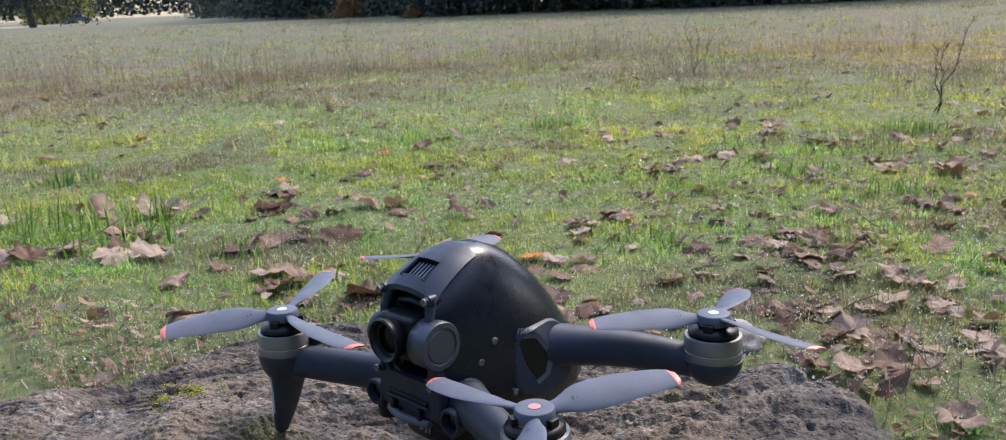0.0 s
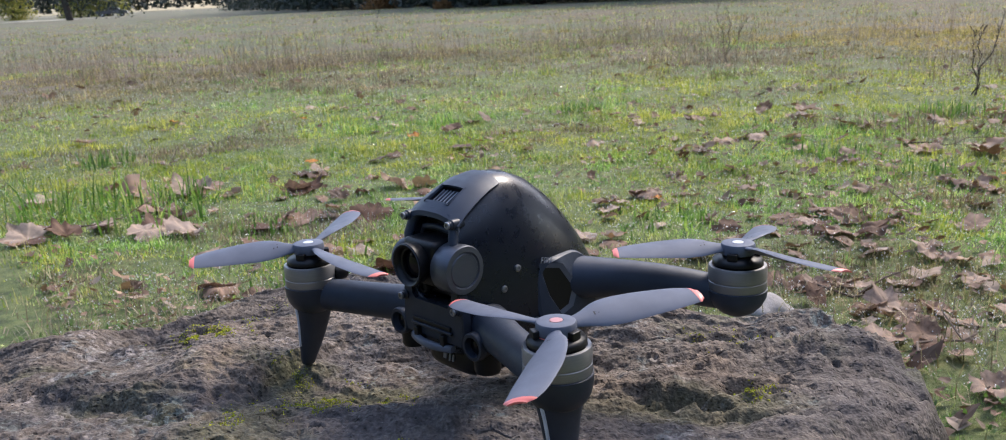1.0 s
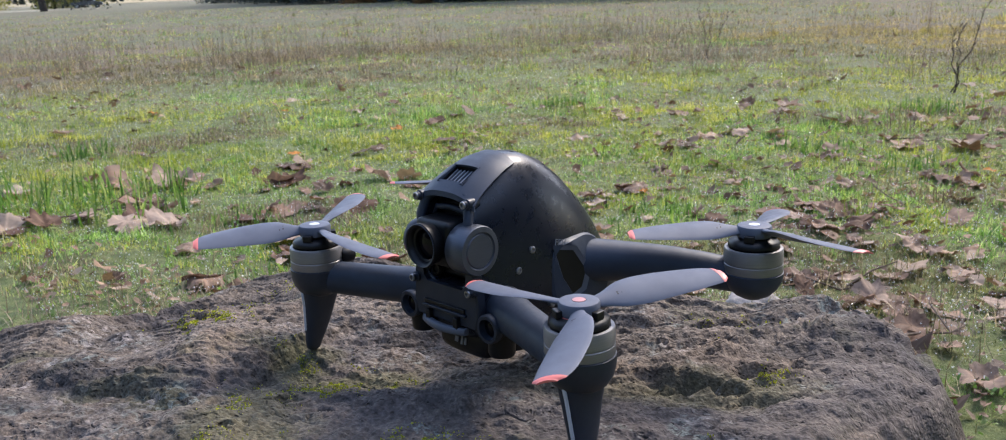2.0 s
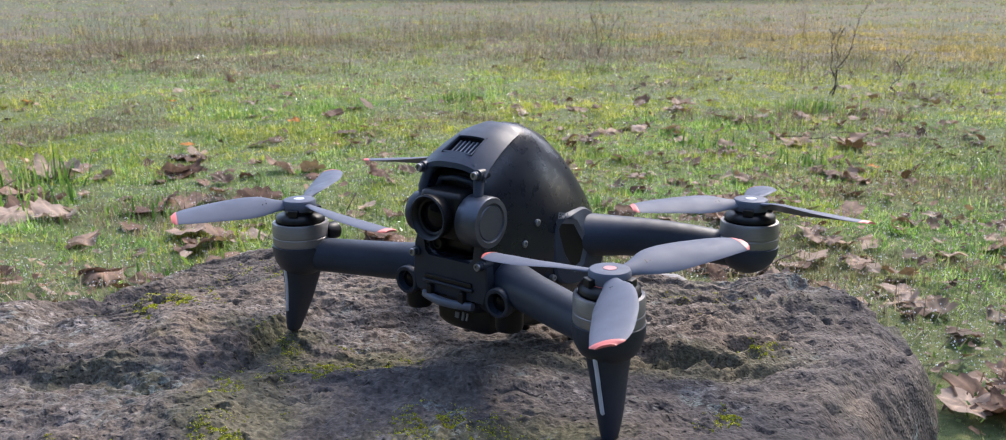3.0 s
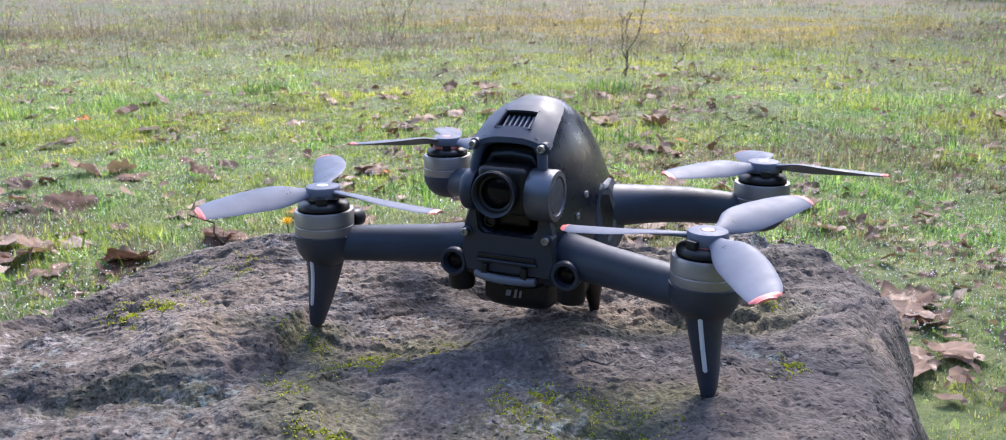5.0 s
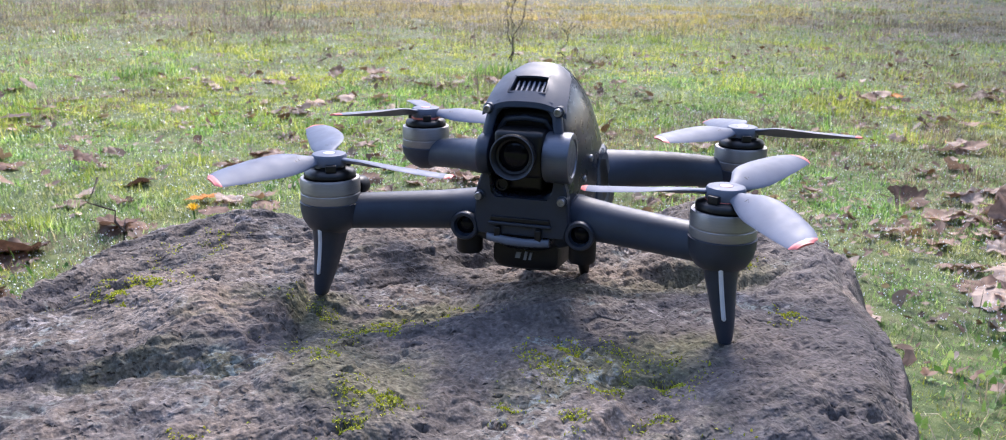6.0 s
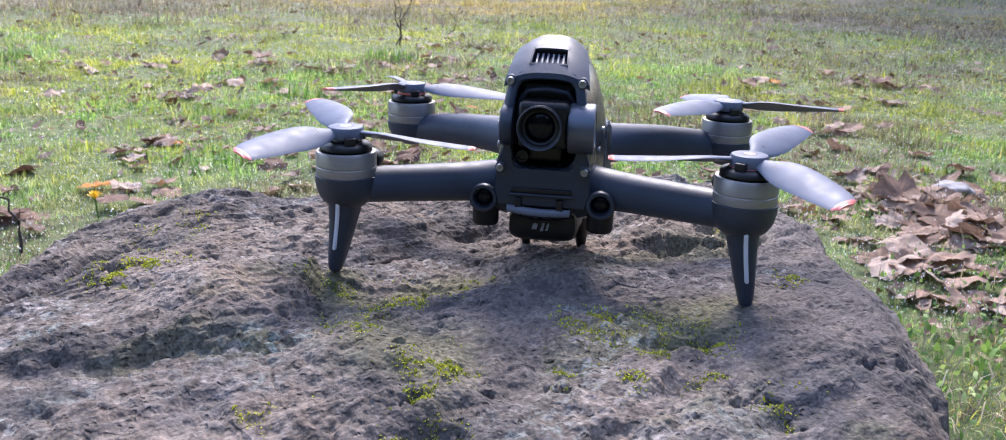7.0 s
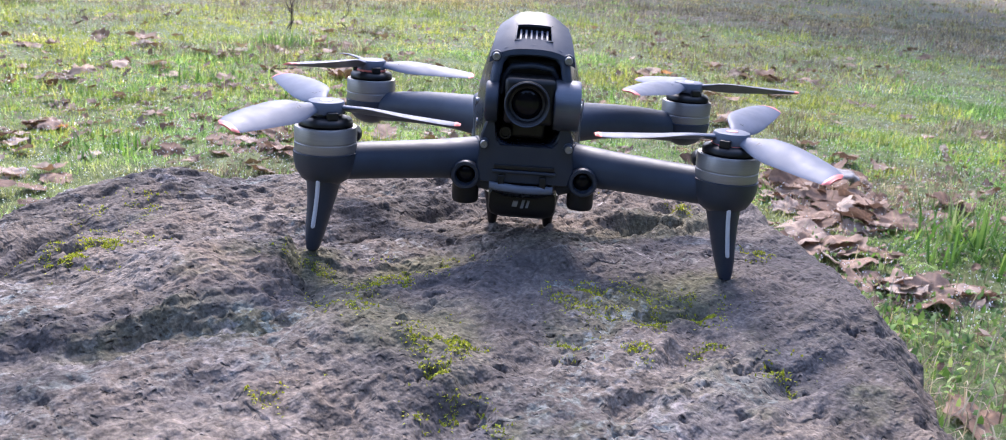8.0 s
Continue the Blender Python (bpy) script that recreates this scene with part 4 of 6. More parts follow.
lettering.matrix_basis = pose(0.0300, 0.0610, 0.0722, 88, 0, 90) @ pose(0, 0, 0, 0, -7, 0) @ pose(0, 0, 0, 0, 0, -12)
tagged(lettering, "pale grey letters on the side panel")

# arms, pods, legs, motors and propellers
PROPS = [(-99, 0, 76, 0.5, 1, 2.8, 4.6), (99, 0, 74.5, 183, -1, 5.7, -2.3), (100.5, 138, 78.5, 107, 1, -3.5, -1.7), (-100.5, 140, 78.5, 236, -1, -3.5, 1.7)]


def blade_rings(r0, r1, n, spin, shell_gap=0.0):
    rings = []
    for k in range(n + 1):
        r = r0 + (r1 - r0) * k / n
        f = np.linspace(r / 66.0 - 0.045, r / 66.0 + 0.045, 7).clip(0.1, 1.0) if r < 62 else np.array([r / 66.0])
        chord = np.interp(f, [0.1, 0.17, 0.28, 0.42, 0.6, 0.8, 0.93, 0.98, 1.0], [6.5, 8.0, 15.0, 18.6, 19.0, 17.4, 15.0, 12.5, 8.0]).mean() + shell_gap
        twist = radians(np.interp(f, [0.1, 0.3, 0.6, 1.0], [24, 24, 16, 9]).mean() * -spin)
        thick = np.interp(f, [0.1, 0.25, 0.5, 1.0], [3.0, 1.9, 1.3, 0.8]).mean() + shell_gap
        sweep = np.interp(f, [0.1, 0.3, 0.6, 0.9, 1.0], [0.0, 1.2, 0.8, -1.4, -3.4]).mean() * -spin
        z = np.interp(f, [0.1, 0.3, 1.0], [-3.2, -2.8, -3.8]).mean()
        u = Vector((0, math.cos(twist), math.sin(twist))) * chord / 2
        v = Vector((0, -math.sin(twist), math.cos(twist))) * thick / 2
        camber = Vector((0, 0, 0.08 * chord))
        rg = ring((r, sweep, z), u, v, 18, 2.2)
        rings.append([p + camber * (1 - ((p - Vector((r, sweep, z))).length / (chord / 2)) ** 2) for p in rg])
    return rings


BLADES, TIPS, MARKS = {}, {}, {}
for spin in (1, -1):
    BLADES[spin] = mesh_of("blade", *mm(loft(blade_rings(6, 64.0, 24, spin))), BLADE, 50)
    slant = pose(18.5, 1.0 * -spin, -1.35, 0, 0, 0) @ pose(0, 0, 0, -22 * spin, 0, 0)
    bars = join(box((-1.2, -1.9, 0), (-0.6, 1.2, 0.5)), box((-1.2, -0.5, 0), (1.4, 0.1, 0.5)), box((0.8, -1.4, 0), (1.4, 1.8, 0.5)))
    MARKS[spin] = mesh_of("blade_mark", *mm(([slant @ v for v in bars[0]], bars[1])), BLACK, 30)
    TIPS[spin] = mesh_of("blade_tip", *mm(loft(blade_rings(63.6, 66.4, 6, spin, 0.14))), RED, 50)
for px, py, top, turn, spin, tilt, lean in PROPS:
    rear = py > 50
    s = -1 if px < 0 else 1
    z0, z1 = (53.5, 66.5) if rear else (51.0, 63.5)
    if rear:
        way = [(16, 86, 56, 13.0), (22, 91.5, 55.8, 12.5), (28, 96.5, 55.6, 11.9), (34, 101.3, 55.3, 11.4), (41, 106.5, 55.0, 10.9), (50, 112.7, 54.5, 10.5), (62, 120.0, 53.6, 10.1), (78, 128.6, 51.8, 9.5), (94.5, 137.0, 49.2, 9.0)]
        arm = tube([(x * s, y, z) for x, y, z, r in way], [r for x, y, z, r in way], 32)
        arm_ob = part("rear_arm", arm, BODY, drone, "dark grey rear arm")
        part("motor_pod", lathe([(0.1, 38.0), (5.0, 38.6), (9.5, 41.0), (13.0, 44.6), (15.2, 49.0), (15.7, 53.4), (14.6, 54.0)], 40, pose(px, py, 0)), BODY, drone, "rounded dark motor pod")
    else:
        arm = tube([(12 * s, 31, 46), (26 * s, 27.5, 46), (45 * s, 19.5, 46), (70 * s, 10, 45.8), (px - 4 * s, 1.5, 45.4)], [13.0, 11.2, 10.0, 9.5, 9.2], 28)
        arm_ob = part("front_arm", arm, BODY, drone, "dark grey front arm")
        part("arm_collar", tube([(21 * s, 28.9, 46), (22 * s, 28.6, 46), (26.0 * s, 27.5, 46), (26.6 * s, 27.3, 46)], [11.4, 11.9, 11.6, 11.0], 28), FRAME, arm_ob)
        part("motor_pod", lathe([(4.0, 34.0), (8.5, 35.0), (12.2, 37.8), (14.6, 42.0), (15.7, 47.0), (15.8, 51.0), (14.6, 51.6)], 40, pose(px, py, 0)), LEG, drone, "dark motor pod")
        rings = []
        for cx, cy, z, rx, ry in ((99.2, 0.2, 40.5, 10.5, 12.5), (99.6, 0.0, 36, 8.2, 11.2), (100.4, -0.8, 28, 7.0, 9.6), (101.8, -2.0, 18, 5.8, 7.9), (103.0, -3.4, 10, 4.9, 6.0), (103.8, -4.6, 4, 3.9, 4.6), (104, -5, 1.2, 3.2, 3.8), (104, -5, 0.0, 1.8, 2.2)):
            rings.append(ring((cx * s, cy, z), (rx, 0, 0), (0, ry, 0), 26, 2.5))
        leg = part("leg", loft(rings), LEG, drone, "tapered dark landing leg")
        strip = []
        for z in (40.0, 39.3, 32, 24, 16, 13.6, 13.0):
            w = 1.05 if 13.4 < z < 39.5 else 0.4
            cx, cy = np.interp(z, [4, 10, 18, 28, 36, 40.5], [103.8, 103.0, 101.8, 100.4, 99.6, 99.2]), np.interp(z, [4, 10, 18, 28, 36, 40.5], [-4.6, -3.4, -2.0, -0.8, 0, 0.2])
            ry = np.interp(z, [4, 10, 18, 28, 36, 40.5], [4.6, 6.0, 7.9, 9.6, 11.2, 12.5])
            strip.append(ring(((cx + 0.6) * s, cy - ry - 0.02, z), (w, 0, 0), (0, 0.55, 0), 12, 2.5))
        part("light_strip", loft(strip), STRIP, leg, "pale light strip, unlit")
        part("rear_light", lathe([(4.0, -5), (4.7, -4), (4.8, 2.5), (3.9, 3.6), (0.1, 3.8)], 24, pose(px - 10.5 * s, py + 13.0, 57.0, -90, 0, 0)), BLACK, arm_ob)
    part("motor_ring", lathe([(14.0, z0), (15.1, z0 + 0.3), (15.35, z0 + 1.0), (15.3, z0 + 4.6), (15.0, z0 + 4.9), (15.0, z0 + 5.4), (15.3, z0 + 5.7), (15.3, z1 - 1.0), (14.9, z1), (13.4, z1 + 0.2), (12.8, z1 - 1.5), (0.1, z1 - 1.6)], 56, pose(px, py, 0)), RING, drone, "taupe metal motor ring")
    part("motor_bell", lathe([(12.4, z1 - 1.4), (12.8, z1 + 0.8), (13.2, z1 + 1.2), (13.2, z1 + 2.6), (12.4, z1 + 3.8), (9.0, z1 + 5.0), (7.4, z1 + 5.4), (7.0, top - 5.5), (0.1, top - 5.4)], 48, pose(px, py, 0)), BLACK, drone, "black motor")
    for k in range(3):
        a = radians(turn + 60 + 120 * k)
        part("motor_clip", box((-2.6, -1.8, 0), (2.6, 1.8, 3.6), 0.5), BLACK, drone).matrix_basis = pose((px + 9.6 * math.cos(a)) * MM, (py + 9.6 * math.sin(a)) * MM, (z1 + 4.4) * MM, 0, 0, math.degrees(a) + 90)
    if spin < 0:
        part("red_ring", lathe([(8.0, top - 7.4), (9.2, top - 7.2), (9.2, top - 6.0), (8.0, top - 5.8)], 36, pose(px, py, 0), (False, False)), RED, drone, "coral red marking ring")
    hub = part("propeller_hub", lathe([(6.8, top - 6.4), (8.6, top - 6.0), (9.0, top - 5.0), (9.0, top - 1.2), (8.5, top - 0.3), (7.6, top), (3.2, top), (3.0, top - 0.3), (0.1, top - 0.3)], 40, pose(px, py, 0)), BLADE, drone, "grey propeller hub")
    part("hub_mark", lathe([(2.8, top - 0.28), (2.9, top + 0.12), (2.2, top + 0.22), (0.1, top + 0.22)], 24, pose(px, py, 0)), STRIP if spin > 0 else PINK, hub)
    for k in range(3):
        blade = put("blade", BLADES[spin], drone, "", pose(px * MM, py * MM, top * MM, tilt, lean, 0) @ pose(0, 0, 0, 0, 0, turn + 120 * k))
        put("blade_tip", TIPS[spin], blade, "coral red blade tip")
        put("blade_mark", MARKS[spin], blade, "small dark printed mark")

# ---- meadow ----
def off_rock(x, y, grow=0.985):
    return np.hypot(x - MID[0], y - MID[1]) > rim_radius(np.arctan2(y - MID[1], x - MID[0])) * grow + 0.012


def scatter(rng, count, r0, r1, power=1.0):
    """Places in a ring round the boulder, thinning outwards as power grows."""
    a = rng.uniform(-math.pi, math.pi, count)
    ahead = rng.uniform(0, 1, count) < 0.95
    a = np.where(ahead, radians(66) + rng.uniform(-1.08, 1.08, count), a)
    r = r0 * (r1 / r0) ** (rng.uniform(0, 1, count) ** power)
    return 0.0 + r * np.cos(a), 0.45 + r * np.sin(a)


def zone(x, y, rng):
    """What grows where: 0 fresh green, 1 yellow-green, 2 dry, 3 golden; mixed at the borders. Kinds 1 and 3 also colour
    in sun patches.
    """
    d = np.hypot(x, y - 0.45)
    fresh = np.maximum(bell(x, y, -0.25, 4.5, 0.7, 0.6), bell(x, y, 1.3, 3.1, 0.5, 0.45))
    parched = step(5.0, 6.8, d + 2.0 * fbm(x * 0.6 + 3, y * 0.6, 4)) * (0.95 - 0.75 * step(0.02, 0.2, fbm(x * 0.5 + 8, y * 0.7, 4)))
    parched = np.maximum(parched, 0.8 * step(0.2, 0.3, fbm(x * 1.7 + 30, y * 1.7, 4)))
    parched = np.maximum(parched, 0.95 * np.maximum(bell(x, y, 0.56, 0.34, 0.3, 0.34), bell(x, y, -0.72, 1.5, 0.22, 0.15)))
    parched = np.maximum(parched, 0.7 * bell(x, y, 3.6, 2.6, 1.0, 0.8)) * (1 - 0.3 * step(8, 13, d)) * (1 - 0.8 * fresh)
    # yellow-green growth; the right-hand bell stands in for a sun patch
    sunny = 0.85 * np.maximum(bell(x, y, -1.7, 3.7, 1.3, 0.8), bell(x, y, 1.6, 4.9, 1.5, 1.3)) + 0.6 * step(1.8, 3.0, d) * step(-0.06, 0.08, fbm(x * 0.9 + 17, y * 0.9, 4)) + 0.6 * step(0.08, 0.18, fbm(x * 2.6 + 5, y * 2.6, 3))
    sunny = sunny * (1 - 0.75 * step(5.4, 7.2, d)) * (1 - 0.7 * fresh)
    # far sun patch put into the grass colour as gold
    golden = 0.95 * step(0.3, 0.62, bell(x, y, 4.3, 8.8, 2.6, 3.6) + 0.2 * fbm(x * 0.9, y * 0.9, 4)) + 0.25 * step(6, 9, d)
    u, w = rng.uniform(0, 1, len(x)), rng.uniform(0, 1, len(x))
    kind = np.where(u < parched, 2, np.where(w < sunny, 1, 0))
    return np.where(rng.uniform(0, 1, len(x)) < golden, 3, kind)


KINDS = [("green_grass", "short fresh green grass", GRASS), ("yellow_green_grass", "yellow-green grass, partly tinted as sun patches", LIME), ("dry_grass", "low grey-brown dry grass", DRY), ("golden_grass", "dry grass tinted pale gold for a sun patch", SUN_GOLD)]


def grass_bed(label, count, r0, r1, height, width, seed, power=1.0, spread=0.55, only=None, patch=0.0, vary=0.0, clumped=0.6, short=False):
    """Blades of grass in a ring; many of them gather in small tufts, taller than the rest."""
    rng = np.random.RandomState(seed)
    x, y = scatter(rng, count, r0, r1, power)
    tall = np.ones(count)
    crowd = rng.uniform(0, 1, count) < clumped
    centre = rng.randint(0, max(count // 40, 1), count)
    away = np.hypot(x[centre], y[centre] - 0.45)
    grown = rng.lognormal(0.1, 0.38, count)[centre]
    x = np.where(crowd, x[centre] + rng.normal(0, 0.016, count) * (1 + 0.25 * away), x)
    y = np.where(crowd, y[centre] + rng.normal(0, 0.014, count) * (1 + 0.25 * away), y)
    tall = np.where(crowd, grown, 0.75)
    keep = off_rock(x, y)
    if patch:
        keep &= fbm(x * 1.6 + seed, y * 1.6, 3) + rng.uniform(-patch, patch, count) > 0.0
    x, y, tall = x[keep], y[keep], tall[keep]
    kinds = zone(x, y, rng)
    for k, (name, kind_label, material) in enumerate(KINDS):
        if only is not None and k != 2:
            continue
        pick = np.ones(len(x), bool) if only is not None else kinds == k
        name, kind_label, material = only or (name, kind_label, material)
        px, py = x[pick], y[pick]
        n = len(px)
        if not n:
            continue
        d = np.hypot(px, py - 0.45)
        tuffet = np.maximum(0.35, 1 + 0.5 * fbm(px * 2.3, py * 2.3, 3) + 0.7 * fbm(px * 7, py * 7, 3))
        h = height * (0.4 + 0.6 * step(0.9, 1.9, d)) * tuffet * tall[pick] * rng.uniform(0.45, 1.25, n) * (1 + vary * rng.exponential(1.0, n) * step(3.0, 9.0, d))
        if short:
            me = short_blades(name, px, py, ground_height(px, py) - 0.003, h, width * (1 + 0.3 * d), material, spread, rng)
            tagged(new(name, me), kind_label + " " + label, "grass", kind="stuff")
            continue
        me = leaflets(name, px, py, ground_height(px, py) - 0.004, height, 1.0, material, spread, rng, h)
        # far blades are wider clumps
        co = np.zeros(len(me.vertices) * 3)
        me.vertices.foreach_get("co", co)
        co = co.reshape(-1, 5, 3)
        w = (width * (1 + 0.3 * d))[:, None]
        for i in (0, 2):
            mid = (co[:, i] + co[:, i + 1]) / 2
            half = (co[:, i + 1] - co[:, i]) / 2 * w
            co[:, i], co[:, i + 1] = mid - half, mid + half
        me.vertices.foreach_set("co", co.reshape(-1))
        me.update()
        tagged(new(name, me), kind_label + " " + label, "grass", kind="stuff")


grass_bed("round the boulder", 480000, 0.5, 3.6, 0.0135, 0.0021, 11, 0.62, 1.0, short=True)
grass_bed("with dew in the meadow", 400000, 2.2, 10.0, 0.018, 0.0024, 12, 0.75, 0.95, short=True)
grass_bed("in longer bent blades", 26000, 1.3, 8.0, 0.034, 0.0012, 17, 0.75, 0.8, patch=0.3)
grass_bed("far out in the meadow", 170000, 5.5, 60.0, 0.045, 0.002, 13, 0.9, 0.8, short=True)
grass_bed("lying flat among the green", 40000, 0.7, 9.0, 0.028, 0.0009, 14, 0.6, 1.35, ("straw", "pale dry straw", DRY), 0.25)
grass_bed("standing thinly in the meadow", 30000, 3.4, 45.0, 0.06, 0.0005, 15, 0.6, 0.5, ("dry_stems", "thin dark dry stems", STEM), 0.22, 0.9)


def crumbs(count, seed):
    """Broken bits of dead leaves, caught in the grass."""
    rng = np.random.RandomState(seed)
    x, y = scatter(rng, count, 0.75, 9.0, 0.75)
    keep = off_rock(x, y, 1.05) & (fbm(x * 1.3 + 50, y * 1.3, 4) + rng.uniform(-0.35, 0.35, count) > 0.12)
    x, y = x[keep], y[keep]
    n = len(x)
    r = 0.0052 * (1 + rng.exponential(0.9, n)).clip(0, 4.5) * (1 + 0.05 * np.hypot(x, y))
    a = rng.uniform(0, 2 * math.pi, n)[:, None] + np.arange(7)[None] * 2 * math.pi / 7
    q = r[:, None] * rng.uniform(0.35, 1.0, (n, 7))
    tx, ty = rng.normal(0, 0.36, n)[:, None], rng.normal(0, 0.36, n)[:, None]
    px, py = q * np.cos(a), q * np.sin(a) * 0.75
    pz = px * tx + py * ty + rng.normal(0, 0.16, (n, 7)) * q
    base = (ground_height(x, y) + 0.009 + rng.uniform(0, 0.008, n))[:, None]
    ringed = np.stack([x[:, None] + px, y[:, None] + py, base + pz], 2)
    mid = np.stack([x, y, base[:, 0] - 0.1 * r], 1)[:, None]
    v = np.concatenate([mid, ringed], 1).reshape(-1, 3)
    f = np.array([(0, 1 + j, 1 + (j + 1) % 7) for j in range(7)])
    faces = (np.arange(n)[:, None, None] * 8 + f[None]).reshape(-1, 3)
    me = bpy.data.meshes.new("leaf_crumbs")
    me.from_pydata(v.tolist(), [], faces.tolist())
    me.materials.append(CRUMB)
    tagged(new("leaf_crumbs", me), "broken bits of brown dead leaves strewn in the grass", "leaf litter", kind="stuff")


crumbs(22000, 33)


def dew():
    """Dew drops caught in the grass; a near-white base colour paints in their glint."""
    rng = np.random.RandomState(21)
    x, y = scatter(rng, 44000, 0.9, 7.0, 0.8)
    keep = off_rock(x, y, 1.08)
    x, y = x[keep], y[keep]
    r = rng.uniform(0.0005, 0.0013, len(x)) * (1 + 0.22 * np.hypot(x, y))
    z = ground_height(x, y) + rng.uniform(0.008, 0.024, len(x))
    unit = np.array([(0.95, 0, -0.33), (-0.47, 0.82, -0.33), (-0.47, -0.82, -0.33), (0, 0, 1)])
    v = np.stack([x, y, z], 1)[:, None, :] + unit[None] * r[:, None, None]
    f = np.array([(0, 1, 3), (1, 2, 3), (2, 0, 3), (2, 1, 0)])
    faces = (np.arange(len(x))[:, None, None] * 4 + f[None]).reshape(-1, 3)
    me = bpy.data.meshes.new("dew")
    me.from_pydata(v.reshape(-1, 3).tolist(), [], faces.tolist())
    me.shade_smooth()
    n = Nodes("water_drop")
    n.color((0.8, 0.83, 0.84)).rough(0.12)
    n.bsdf.inputs["Coat Weight"].default_value = 1.0
    me.materials.append(n.mat)
    tagged(new("dew", me), "dew drops in the grass, their glints painted near-white", "dew", kind="stuff")


dew()


def tuft(x, y, count, height, seed, spread=0.6):
    rng = np.random.RandomState(seed)
    px, py = x + rng.normal(0, 0.07, count), y + rng.normal(0, 0.06, count)
    me = leaflets("grass_tuft", px, py, ground_height(px, py) - 0.004, height, 0.005, TUFT, spread + 0.2, rng)
    tagged(new("grass_tuft", me), "tuft of long green grass", "grass tuft", "long grass tufts", "stuff")


TUFTS = [(-1.35, 2.42, 80, 0.125), (-1.2, 2.5, 60, 0.11), (-0.98, 2.3, 60, 0.085), (-0.7, 2.2, 60, 0.08), (-1.05, 2.6, 80, 0.1), (1.3, 0.7, 130, 0.13), (1.38, 0.73, 80, 0.12),
         (0.95, 2.9, 120, 0.08), (1.1, 2.6, 100, 0.07), (0.3, 2.1, 90, 0.06), (-0.45, 1.75, 70, 0.06), (1.6, 3.6, 140, 0.1), (0.2, 4.2, 160, 0.09), (-1.6, 3.3, 120, 0.1)]
for i, (x, y, n, h) in enumerate(TUFTS):
    tuft(x, y, n, h if x < -0.9 and y < 2.7 else h * 0.65, 70 + i)


def weeds(x, y, count, seed, size=1.0):
    """Small broad leaves low on the ground."""
    rng = np.random.RandomState(seed)
    px, py = x + rng.normal(0, 0.1, count), y + rng.normal(0, 0.07, count)
    keep = off_rock(px, py)
    px, py = px[keep], py[keep]
    me = leaflets("weeds", px, py, ground_height(px, py) + rng.uniform(0.004, 0.02, len(px)), 0.009 * size, 0.005 * size, WEED, 1.2, rng)
    tagged(new("weeds", me), "low broad-leaved weeds in the grass", "weeds", "weeds", "stuff")


def litter(x, y, count, spread, seed):
    """Broken dry stalks and needles lying flat."""
    rng = np.random.RandomState(seed)
    px, py = x + rng.normal(0, spread, count), y + rng.normal(0, spread, count)
    keep = off_rock(px, py)
    px, py = px[keep], py[keep]
    me = leaflets("plant_litter", px, py, ground_height(px, py) + 0.004, 0.04, 0.0016, DRY, 1.35, rng)
    tagged(new("plant_litter", me), "dry straw and needles lying on bare soil", "litter", "plant litter", "stuff")


for i, (x, y, n, r) in enumerate([(0.62, 0.42, 900, 0.14), (0.95, 0.62, 350, 0.12), (-0.72, 1.5, 650, 0.16), (-0.5, 1.6, 300, 0.12), (0.6, 1.3, 300, 0.12), (0.62, 1.55, 500, 0.14), (1.5, 0.95, 400, 0.15), (1.0, 2.3, 300, 0.15)]):
    litter(x, y, n, r, 150 + i)

for i, (x, y, n) in enumerate([(0.62, 1.1, 160), (-0.75, 1.5, 160), (-0.3, 1.55, 160), (1.32, 0.66, 200), (0.85, 0.56, 230), (0.95, 0.62, 160), (0.78, 0.66, 120), (0.72, 0.53, 90), (1.1, 0.8, 200)]):
    weeds(x, y, n, 90 + i, 1.45 if 0.7 < x < 1.0 and y < 0.7 else 1.0)


